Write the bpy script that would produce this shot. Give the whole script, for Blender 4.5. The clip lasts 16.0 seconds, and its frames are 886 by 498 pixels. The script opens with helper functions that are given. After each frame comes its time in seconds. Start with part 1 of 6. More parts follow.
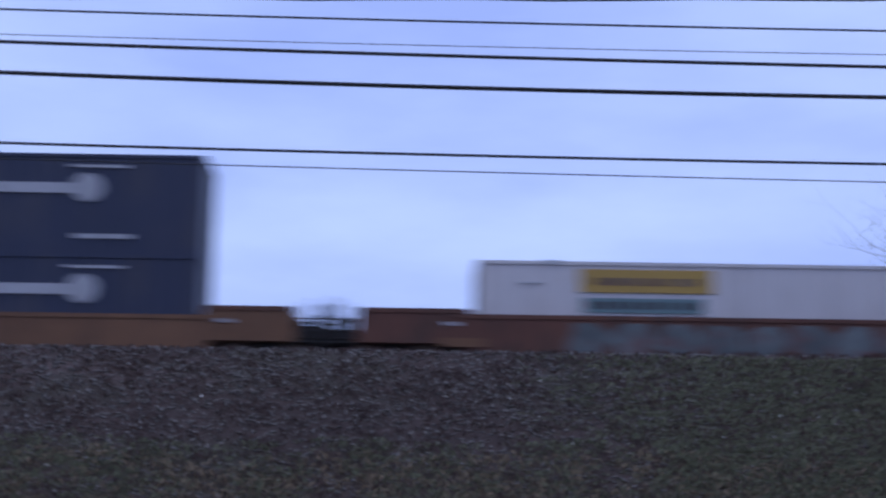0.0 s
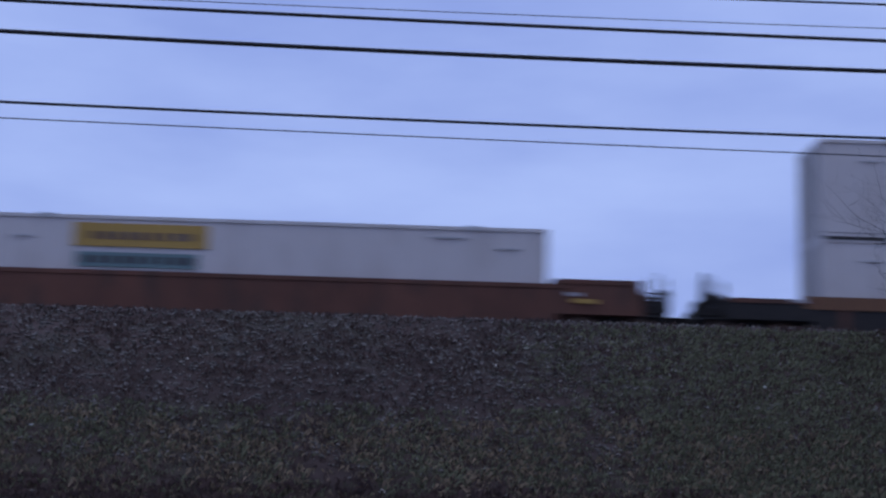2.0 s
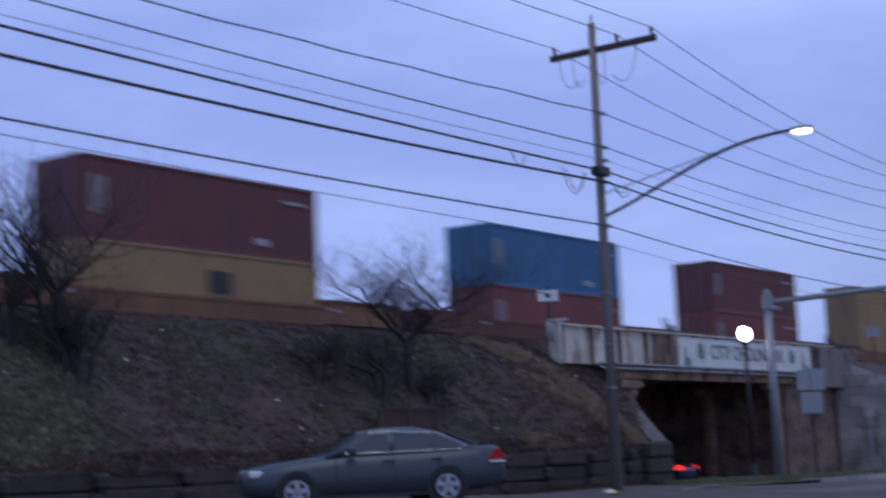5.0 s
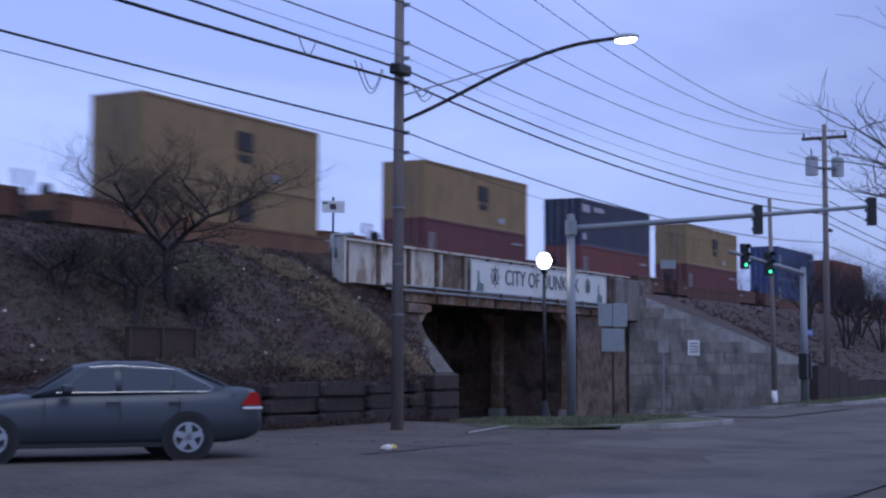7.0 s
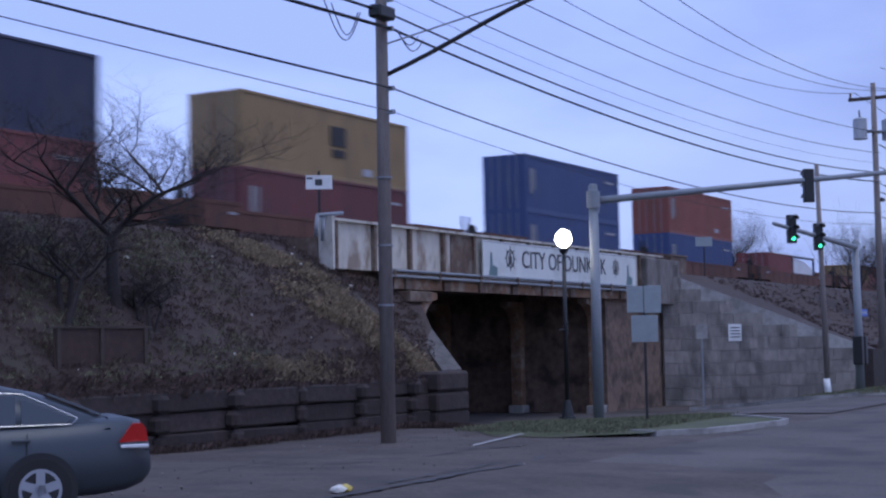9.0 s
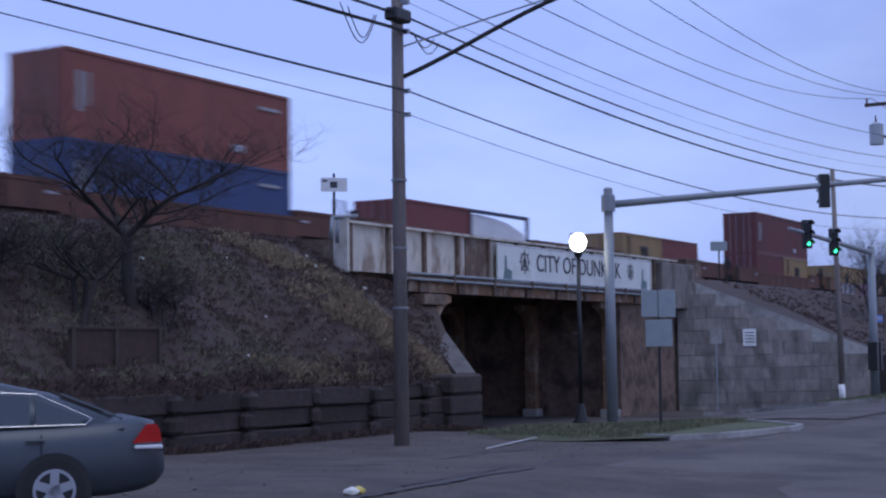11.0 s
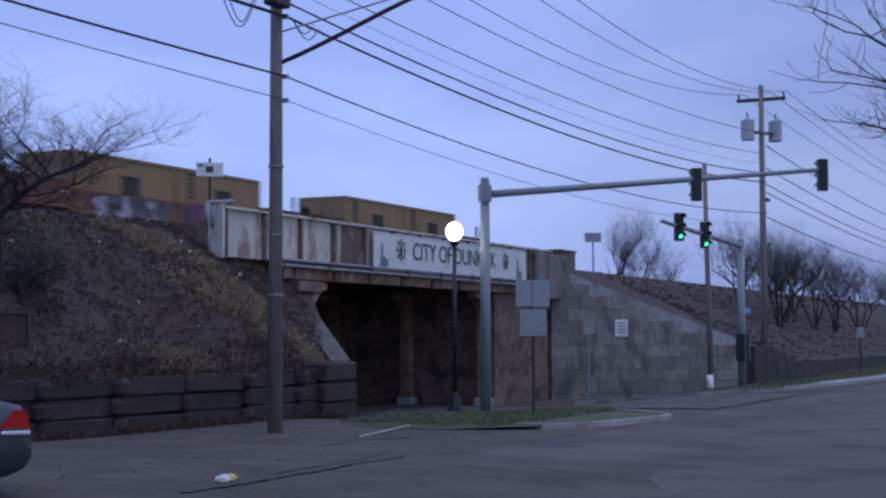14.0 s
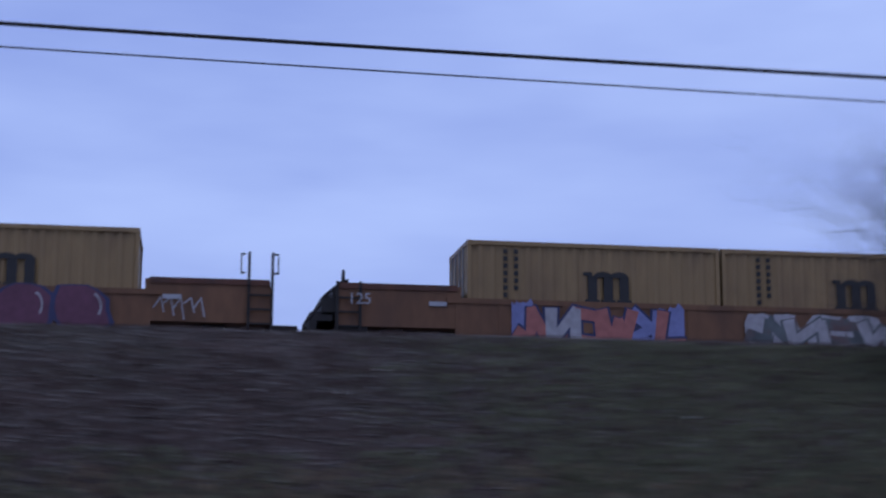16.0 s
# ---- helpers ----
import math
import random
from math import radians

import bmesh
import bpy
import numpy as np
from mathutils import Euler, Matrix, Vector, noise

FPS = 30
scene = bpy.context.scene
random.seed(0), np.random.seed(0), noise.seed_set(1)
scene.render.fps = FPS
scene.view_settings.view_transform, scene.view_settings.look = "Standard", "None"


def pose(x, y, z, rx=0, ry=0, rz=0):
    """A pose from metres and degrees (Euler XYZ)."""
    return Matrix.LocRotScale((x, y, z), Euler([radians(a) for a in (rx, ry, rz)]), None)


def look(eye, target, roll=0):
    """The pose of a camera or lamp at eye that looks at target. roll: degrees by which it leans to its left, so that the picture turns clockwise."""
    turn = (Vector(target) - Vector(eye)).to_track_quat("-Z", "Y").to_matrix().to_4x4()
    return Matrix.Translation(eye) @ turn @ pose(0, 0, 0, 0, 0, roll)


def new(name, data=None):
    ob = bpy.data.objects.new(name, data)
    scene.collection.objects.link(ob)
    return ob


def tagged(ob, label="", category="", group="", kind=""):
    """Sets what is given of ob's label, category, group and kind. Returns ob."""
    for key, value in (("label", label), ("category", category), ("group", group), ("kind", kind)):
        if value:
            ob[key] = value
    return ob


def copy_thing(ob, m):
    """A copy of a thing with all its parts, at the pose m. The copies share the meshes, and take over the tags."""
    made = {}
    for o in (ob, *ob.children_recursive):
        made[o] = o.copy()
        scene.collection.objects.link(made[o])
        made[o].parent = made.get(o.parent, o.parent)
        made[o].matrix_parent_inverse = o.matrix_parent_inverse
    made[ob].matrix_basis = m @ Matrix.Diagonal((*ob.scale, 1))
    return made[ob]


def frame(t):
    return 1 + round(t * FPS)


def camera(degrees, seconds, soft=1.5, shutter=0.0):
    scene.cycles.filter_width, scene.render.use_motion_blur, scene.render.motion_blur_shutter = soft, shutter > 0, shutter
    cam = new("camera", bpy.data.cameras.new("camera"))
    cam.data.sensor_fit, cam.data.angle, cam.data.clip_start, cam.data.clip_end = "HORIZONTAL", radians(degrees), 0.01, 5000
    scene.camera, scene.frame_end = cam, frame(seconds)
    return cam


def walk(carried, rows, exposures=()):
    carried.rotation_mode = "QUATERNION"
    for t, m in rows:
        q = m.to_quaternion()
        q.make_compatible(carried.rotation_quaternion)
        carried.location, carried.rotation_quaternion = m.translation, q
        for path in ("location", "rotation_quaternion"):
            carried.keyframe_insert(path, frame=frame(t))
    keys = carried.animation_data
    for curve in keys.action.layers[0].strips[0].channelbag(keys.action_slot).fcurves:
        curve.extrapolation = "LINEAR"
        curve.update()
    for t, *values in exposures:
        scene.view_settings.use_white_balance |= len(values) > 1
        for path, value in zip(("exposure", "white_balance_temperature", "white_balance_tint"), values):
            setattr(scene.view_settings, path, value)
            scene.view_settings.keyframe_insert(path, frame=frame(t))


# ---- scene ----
# camera: seconds, eye x y z, yaw, pitch, roll
cam = camera(32.38, 16.0, soft=2.3, shutter=0.6)
PATH = [
    (0.0, 0.40, -8.40, 1.20, -1.20, 10.64, -0.67),
    (0.5, 0.40, -8.40, 1.20, -4.49, 10.43, -1.48),
    (1.0, 0.40, -8.40, 1.20, -5.64, 10.08, -0.84),
    (1.5, 0.40, -8.40, 1.20, -4.51, 9.85, -1.23),
    (2.0, 0.40, -8.40, 1.20, -1.81, 9.39, -1.53),
    (2.5, 0.40, -8.40, 1.20, -1.27, 9.17, -1.02),
    (3.0, 0.40, -8.40, 1.20, -0.97, 9.04, -0.47),
    (3.5, 0.40, -8.40, 1.20, -4.12, 9.56, -0.31),
    (4.0, -4.75, -9.23, 0.80, -22.90, 10.64, 0.95),
    (4.2, -6.94, -7.62, 1.18, -32.20, 9.89, 2.71),
    (4.5, -9.09, -6.40, 0.98, -44.29, 9.04, 2.79),
    (4.8, -10.42, -5.84, 1.03, -49.94, 8.28, 2.98),
    (5.0, -11.45, -5.40, 1.09, -53.83, 7.71, 2.41),
    (7.3, -5.10, -2.02, 1.75, -62.03, 4.10, -0.21),
    (7.5, -4.11, -1.63, 1.79, -62.04, 4.04, -0.20),
    (8.0, -1.90, -0.75, 1.88, -60.80, 4.18, 0.28),
    (8.5, 0.00, 0.00, 1.95, -59.92, 3.98, 1.09),
    (9.0, 0.00, 0.00, 1.95, -60.72, 3.71, 1.15),
    (11.5, 0.00, 0.00, 1.95, -60.07, 3.86, 0.70),
    (12.0, 0.00, 0.00, 1.95, -59.98, 3.88, 0.66),
    (12.5, 0.00, 0.00, 1.95, -59.95, 3.91, 0.46),
    (13.0, 0.00, 0.00, 1.95, -63.03, 3.64, 0.36),
    (13.5, 0.00, 0.00, 1.95, -65.22, 3.38, 0.38),
    (14.0, 0.00, 0.00, 1.95, -64.88, 3.34, 0.20),
    (14.5, 0.00, 0.00, 1.95, -58.53, 4.71, -0.47),
    (14.8, 0.00, 0.00, 1.95, -51.60, 6.21, -0.66),
    (15.0, 0.00, 0.00, 1.95, -47.56, 6.54, -0.69),
    (15.3, 0.00, 0.00, 1.95, -39.76, 7.70, -1.32),
    (15.6, 0.00, 0.00, 1.95, -27.30, 9.67, -1.61),
    (16.0, 0.00, 0.00, 1.95, -9.53, 10.47, -0.24),
]
walk(cam, [(t, pose(x, y, z, 90 + p, r, w)) for t, x, y, z, w, p, r in PATH],
     exposures=[(0.0, 0.22), (0.5, -0.18), (1.0, -0.2), (1.5, -0.15), (2.0, -0.15), (2.5, 0.05), (3.0, 0.3), (3.5, 0.45), (4.0, 0.25), (4.5, -0.06), (5.0, 0.02), (7.5, 0.35), (9.0, 0.45), (11.5, 0.3), (13.0, 0.18), (14.0, 0.15), (15.3, 0.08), (16.0, -0.08)])

# overcast dusk sky: clear blue-hour sky behind broken stratus
world = bpy.data.worlds.new("dusk_sky")
scene.world = world
world.use_nodes = True
wn, wl = world.node_tree.nodes, world.node_tree.links
sky = wn.new("ShaderNodeTexSky")
sky.sky_type = "NISHITA"
sky.sun_disc = False
sky.sun_elevation, sky.sun_rotation = radians(4), radians(150)
sky_dim = wn.new("ShaderNodeMix")
sky_dim.data_type, sky_dim.blend_type = "RGBA", "MULTIPLY"
sky_dim.inputs["Factor"].default_value = 1
sky_dim.inputs["B"].default_value = (0.10, 0.11, 0.16, 1)
wl.new(sky.outputs[0], sky_dim.inputs["A"])
wco = wn.new("ShaderNodeTexCoord")
wmap = wn.new("ShaderNodeMapping")
wmap.inputs["Scale"].default_value = (1.0, 1.0, 3.2)
wl.new(wco.outputs["Generated"], wmap.inputs["Vector"])
cloud = wn.new("ShaderNodeTexNoise")
cloud.inputs["Scale"].default_value, cloud.inputs["Detail"].default_value = 2.6, 6
cloud.inputs["Roughness"].default_value = 0.5
wl.new(wmap.outputs[0], cloud.inputs["Vector"])
wramp = wn.new("ShaderNodeValToRGB")
wramp.color_ramp.elements[0].position, wramp.color_ramp.elements[1].position = 0.36, 0.68
wramp.color_ramp.elements[0].color = (0.30, 0.405, 0.88, 1)
wramp.color_ramp.elements[1].color = (0.47, 0.605, 1.09, 1)
wl.new(cloud.outputs[0], wramp.inputs[0])
wmix = wn.new("ShaderNodeMix")
wmix.data_type = "RGBA"
wmix.inputs["Factor"].default_value = 0.88
wl.new(sky_dim.outputs["Result"], wmix.inputs["A"])
wl.new(wramp.outputs[0], wmix.inputs["B"])
# the sky dims smoothly towards the eastern horizon, away from the set sun
wsep = wn.new("ShaderNodeSeparateXYZ")
wl.new(wco.outputs["Generated"], wsep.inputs[0])
east = wn.new("ShaderNodeMapRange")
east.interpolation_type = "SMOOTHSTEP"
east.inputs["From Min"].default_value, east.inputs["From Max"].default_value = 0.88, 1.0
east.inputs["To Min"].default_value, east.inputs["To Max"].default_value = 1.06, 0.72
wl.new(wsep.outputs["X"], east.inputs["Value"])
wdim = wn.new("ShaderNodeVectorMath")
wdim.operation = "SCALE"
wl.new(wmix.outputs["Result"], wdim.inputs[0])
wl.new(east.outputs[0], wdim.inputs["Scale"])
wl.new(wdim.outputs[0], wn["Background"].inputs["Color"])
wn["Background"].inputs["Strength"].default_value = 1.0
sun = new("sun", bpy.data.lights.new("sun", "SUN"))
sun.data.energy, sun.data.angle, sun.data.color = 0.5, radians(25), (0.95, 0.95, 1.0)
sun.matrix_world = look((0, 0, 60), (12, 22, 0))


# ---- materials ----
def mat(name, col, rough=0.7, metal=0.0, var=0.25, fine=6.0, broad=0.6, bump=0.15, dirt=None, dirt_amt=0.5, stretch=(1, 1, 1), per_piece=0.0, spec=0.5, island=0.0):
    """Two-scale colour variation, stains of their own shape, and fine relief."""
    m = bpy.data.materials.new(name)
    m.use_nodes = True
    n, l = m.node_tree.nodes, m.node_tree.links
    b = n["Principled BSDF"]
    co = n.new("ShaderNodeTexCoord")
    mp = n.new("ShaderNodeMapping")
    mp.inputs["Scale"].default_value = stretch
    l.new(co.outputs["Object"], mp.inputs["Vector"])
    f1 = n.new("ShaderNodeTexNoise")
    f1.inputs["Scale"].default_value, f1.inputs["Detail"].default_value = fine, 5
    f2 = n.new("ShaderNodeTexNoise")
    f2.inputs["Scale"].default_value, f2.inputs["Detail"].default_value = broad, 4
    l.new(mp.outputs[0], f1.inputs["Vector"])
    l.new(mp.outputs[0], f2.inputs["Vector"])
    add = n.new("ShaderNodeMath")
    add.operation = "ADD"
    l.new(f1.outputs[0], add.inputs[0])
    l.new(f2.outputs[0], add.inputs[1])
    rng = n.new("ShaderNodeMapRange")
    rng.inputs["From Min"].default_value, rng.inputs["From Max"].default_value = 0.65, 1.35
    rng.inputs["To Min"].default_value, rng.inputs["To Max"].default_value = 1 - var, 1 + var
    l.new(add.outputs[0], rng.inputs["Value"])
    fac = rng.outputs[0]
    if per_piece or island:
        src = n.new("ShaderNodeNewGeometry").outputs["Random Per Island"] if island else n.new("ShaderNodeObjectInfo").outputs["Random"]
        r2 = n.new("ShaderNodeMapRange")
        amt = island or per_piece
        r2.inputs["To Min"].default_value, r2.inputs["To Max"].default_value = 1 - amt, 1 + amt
        l.new(src, r2.inputs["Value"])
        mu = n.new("ShaderNodeMath")
        mu.operation = "MULTIPLY"
        l.new(fac, mu.inputs[0])
        l.new(r2.outputs[0], mu.inputs[1])
        fac = mu.outputs[0]
    vm = n.new("ShaderNodeVectorMath")
    vm.operation = "SCALE"
    vm.inputs[0].default_value = col
    l.new(fac, vm.inputs["Scale"])
    out = vm.outputs[0]
    if dirt:
        f3 = n.new("ShaderNodeTexNoise")
        f3.inputs["Scale"].default_value, f3.inputs["Detail"].default_value = broad * 2.3, 7
        l.new(mp.outputs[0], f3.inputs["Vector"])
        r3 = n.new("ShaderNodeMapRange")
        r3.inputs["From Min"].default_value, r3.inputs["From Max"].default_value = 0.5, 0.66
        r3.inputs["To Max"].default_value = dirt_amt
        l.new(f3.outputs[0], r3.inputs["Value"])
        mx = n.new("ShaderNodeMix")
        mx.data_type = "RGBA"
        mx.inputs["B"].default_value = (*dirt, 1)
        l.new(r3.outputs[0], mx.inputs["Factor"])
        l.new(out, mx.inputs["A"])
        out = mx.outputs["Result"]
    l.new(out, b.inputs["Base Color"])
    b.inputs["Roughness"].default_value, b.inputs["Metallic"].default_value = rough, metal
    b.inputs["Specular IOR Level"].default_value = spec
    if bump:
        bp = n.new("ShaderNodeBump")
        bp.inputs["Strength"].default_value, bp.inputs["Distance"].default_value = bump, 0.03
        l.new(f1.outputs[0], bp.inputs["Height"])
        l.new(bp.outputs[0], b.inputs["Normal"])
    return m


def glow(name, col, strength):
    m = bpy.data.materials.new(name)
    m.use_nodes = True
    b = m.node_tree.nodes["Principled BSDF"]
    b.inputs["Base Color"].default_value = (*col, 1)
    b.inputs["Emission Color"].default_value = (*col, 1)
    b.inputs["Emission Strength"].default_value = strength
    return m


RUST = (0.13, 0.06, 0.03)
GRIME = (0.06, 0.055, 0.05)
M = {
    "asphalt": mat("asphalt", (0.112, 0.096, 0.086), 0.92, spec=0.25, var=0.3, fine=14, broad=0.25, bump=0.3, dirt=(0.045, 0.043, 0.045), dirt_amt=0.6),
    "lot": mat("worn_lot_asphalt", (0.098, 0.080, 0.070), 0.95, spec=0.2, var=0.35, fine=9, broad=0.35, bump=0.4, dirt=(0.06, 0.055, 0.05), dirt_amt=0.7),
    "concrete": mat("concrete", (0.30, 0.29, 0.27), 0.85, var=0.3, fine=5, broad=0.4, bump=0.3, dirt=(0.12, 0.11, 0.10), dirt_amt=0.6),
    "old_concrete": mat("old_concrete", (0.205, 0.182, 0.162), 0.9, var=0.45, fine=4, broad=0.4, bump=0.6, dirt=(0.065, 0.06, 0.053), dirt_amt=0.9, stretch=(1, 1, 0.4), per_piece=0.2),
    "block_grey": mat("block_grey", (0.125, 0.112, 0.102), 0.95, var=0.35, fine=6, broad=0.8, bump=0.5, dirt=(0.06, 0.055, 0.05), dirt_amt=0.7),
    "dark_block": mat("dark_wall_block", (0.044, 0.032, 0.028), 0.95, var=0.4, fine=7, broad=0.8, bump=0.6, dirt=(0.03, 0.027, 0.025), dirt_amt=0.7, per_piece=0.25),
    "earth": mat("slope_earth", (0.060, 0.040, 0.033), 0.95, var=0.4, fine=6, broad=0.3, bump=0.8, dirt=(0.050, 0.045, 0.030), dirt_amt=0.7, stretch=(0.6, 1, 1)),
    "turf": mat("dry_turf", (0.054, 0.035, 0.026), 0.95, var=0.35, fine=5, broad=0.25, bump=0.3, dirt=(0.055, 0.037, 0.029), dirt_amt=0.7, stretch=(0.5, 1, 1)),
    "lawn": mat("lawn", (0.075, 0.085, 0.035), 0.95, var=0.4, fine=9, broad=0.5, bump=0.7, dirt=(0.10, 0.085, 0.05), dirt_amt=0.6),
    "ballast": mat("ballast", (0.115, 0.105, 0.10), 0.95, var=0.4, fine=12, broad=0.4, bump=1.0),
    "stone": mat("loose_stone", (0.142, 0.129, 0.112), 0.95, var=0.25, bump=0.3, island=0.4),
    "straw": mat("dry_grass", (0.21, 0.158, 0.098), 0.95, var=0.2, bump=0, island=0.4),
    "grass": mat("dull_grass", (0.135, 0.138, 0.078), 0.95, var=0.2, bump=0, island=0.45),
    "weed": mat("dead_weed", (0.066, 0.040, 0.033), 0.95, var=0.2, bump=0, island=0.45),
    "bark": mat("bark", (0.040, 0.033, 0.030), 0.95, var=0.3, fine=20, broad=2, bump=0.5),
    "pole_wood": mat("pole_wood", (0.20, 0.168, 0.148), 0.9, var=0.3, fine=8, broad=0.7, bump=0.3, stretch=(6, 6, 0.6)),
    "dark_wood": mat("dark_wood", (0.06, 0.045, 0.035), 0.9, var=0.3, fine=10, broad=1, bump=0.3, stretch=(1, 6, 6)),
    "wire": mat("cable_black", (0.012, 0.012, 0.014), 0.6, var=0.1, bump=0),
    "porcelain": mat("insulator_porcelain", (0.10, 0.07, 0.06), 0.35, var=0.1, bump=0),
    "galv": mat("galvanised_steel", (0.24, 0.26, 0.275), 0.55, 0.3, var=0.12, fine=15, broad=1.2, bump=0.05),
    "grey_box": mat("grey_enamel", (0.36, 0.38, 0.40), 0.5, var=0.12, bump=0.03),
    "sign_back": mat("sign_aluminium", (0.27, 0.30, 0.30), 0.45, 0.4, var=0.12, bump=0.03),
    "black": mat("black_paint", (0.012, 0.012, 0.012), 0.5, var=0.2, bump=0.03),
    "white": mat("white_enamel", (0.72, 0.72, 0.70), 0.5, var=0.08, bump=0.02, dirt=(0.4, 0.37, 0.33), dirt_amt=0.4),
    "ink": mat("faded_ink", (0.05, 0.055, 0.06), 0.7, var=0.3, bump=0),
    "banner": mat("banner_white", (0.62, 0.64, 0.60), 0.6, var=0.08, fine=3, bump=0.02, dirt=(0.42, 0.40, 0.34), dirt_amt=0.35),
    "girder": mat("peeling_white_girder", (0.52, 0.49, 0.42), 0.7, var=0.2, fine=4, broad=0.7, bump=0.2, dirt=(0.17, 0.10, 0.06), dirt_amt=0.75, stretch=(1, 1, 0.5)),
    "girder_rust": mat("rusted_girder", (0.13, 0.085, 0.06), 0.85, var=0.35, fine=6, broad=0.9, bump=0.3, dirt=(0.25, 0.22, 0.18), dirt_amt=0.6),
    "tunnel": mat("sooty_wall", (0.17, 0.115, 0.085), 0.95, var=0.4, fine=4, broad=0.5, bump=0.4, dirt=(0.03, 0.025, 0.022), dirt_amt=0.8),
    "haunch": mat("stained_haunch", (0.20, 0.115, 0.065), 0.9, var=0.35, fine=5, broad=1.0, bump=0.3, dirt=(0.36, 0.33, 0.28), dirt_amt=0.6),
    "steel": mat("rail_steel", (0.16, 0.12, 0.10), 0.5, 0.6, var=0.25, bump=0.1),
    # bogie grime, and the painted recess shade on channel-sill cars
    "undercarriage": mat("bogie_grime_recess_shade", (0.02, 0.018, 0.017), 0.85, var=0.4, bump=0.2),
    "car_rust": mat("freight_car_brown", (0.105, 0.042, 0.026), 0.8, var=0.3, fine=5, broad=0.7, bump=0.15, dirt=(0.05, 0.03, 0.022), dirt_amt=0.7, stretch=(1, 1, 0.4)),
    "car_orange": mat("freight_car_ochre", (0.15, 0.072, 0.034), 0.75, var=0.25, fine=5, broad=0.6, bump=0.1, dirt=(0.09, 0.045, 0.025), dirt_amt=0.6, stretch=(1, 1, 0.4)),
    "lock_steel": mat("lock_rod_steel", (0.26, 0.26, 0.26), 0.5, 0.5, var=0.2, bump=0.05),
    "banner_yellow": mat("banner_yellow", (0.37, 0.235, 0.05), 0.6, var=0.12, bump=0.02),
    "banner_teal": mat("banner_teal", (0.11, 0.185, 0.19), 0.6, var=0.12, bump=0.02),
    "logo_white": mat("logo_white", (0.36, 0.37, 0.39), 0.7, var=0.15, bump=0, dirt=(0.2, 0.2, 0.22), dirt_amt=0.5),
    "logo_black": mat("logo_black", (0.02, 0.02, 0.02), 0.7, var=0.15, bump=0),
    "paint_blue": mat("graffiti_pale_blue", (0.17, 0.19, 0.36), 0.7, var=0.25, bump=0),
    "paint_pink": mat("graffiti_coral", (0.34, 0.12, 0.10), 0.7, var=0.25, bump=0),
    "paint_plum": mat("graffiti_plum", (0.12, 0.042, 0.07), 0.7, var=0.25, bump=0),
    "paint_pale": mat("graffiti_white", (0.33, 0.32, 0.33), 0.7, var=0.25, bump=0),
    "paint_dull": mat("graffiti_dull_grey", (0.10, 0.115, 0.115), 0.8, var=0.45, fine=2.0, broad=0.8, bump=0, dirt=(0.14, 0.06, 0.05), dirt_amt=0.7),
    "band_dark": mat("wet_tar", (0.045, 0.041, 0.040), 0.85, var=0.3, fine=8, bump=0.2),
    "paint_navy": mat("graffiti_navy", (0.035, 0.04, 0.10), 0.7, var=0.2, bump=0),
    "rusty_sheet": mat("rusty_sheet", (0.052, 0.030, 0.023), 0.9, var=0.35, fine=5, broad=1.0, bump=0.2, dirt=(0.03, 0.022, 0.02), dirt_amt=0.7),
    "tarp": mat("white_tarpaulin", (0.60, 0.60, 0.60), 0.6, var=0.12, fine=3, bump=0.3),
    "sedan": mat("sedan_grey_paint", (0.048, 0.058, 0.066), 0.42, 0.3, var=0.04, fine=40, bump=0),
    "glass": mat("tinted_glass", (0.012, 0.018, 0.02), 0.06, var=0.05, bump=0, spec=0.9),
    "chrome": mat("chrome", (0.40, 0.41, 0.43), 0.25, 1.0, var=0.05, bump=0),
    "tyre": mat("tyre_rubber", (0.018, 0.018, 0.018), 0.9, var=0.2, bump=0.1),
    "alloy": mat("alloy_wheel", (0.42, 0.43, 0.45), 0.35, 0.8, var=0.08, bump=0),
    "tail_red": mat("tail_lamp_red", (0.42, 0.018, 0.016), 0.2, var=0.1, bump=0),
    "tail_clear": mat("lamp_clear", (0.6, 0.6, 0.6), 0.15, var=0.05, bump=0),
    "blue_sign": mat("blue_sign", (0.03, 0.10, 0.42), 0.5, var=0.1, bump=0),
    "signal_lens": mat("dark_lens", (0.01, 0.012, 0.012), 0.3, var=0.1, bump=0),
    "plastic": mat("litter_plastic", (0.62, 0.60, 0.52), 0.5, var=0.15, bump=0.1),
    "litter_yellow": mat("litter_yellow", (0.55, 0.42, 0.08), 0.5, var=0.15, bump=0.1),
    "lamp_globe": glow("lamp_globe_lit", (1.0, 0.93, 0.82), 14.0),
    "lamp_lens": glow("street_lamp_lit", (0.95, 1.0, 0.92), 6.0),
    "green_on": glow("signal_green_lit", (0.05, 1.0, 0.45), 2.0),
    "red_on": glow("tail_lamp_lit", (1.0, 0.03, 0.03), 1.6),
}
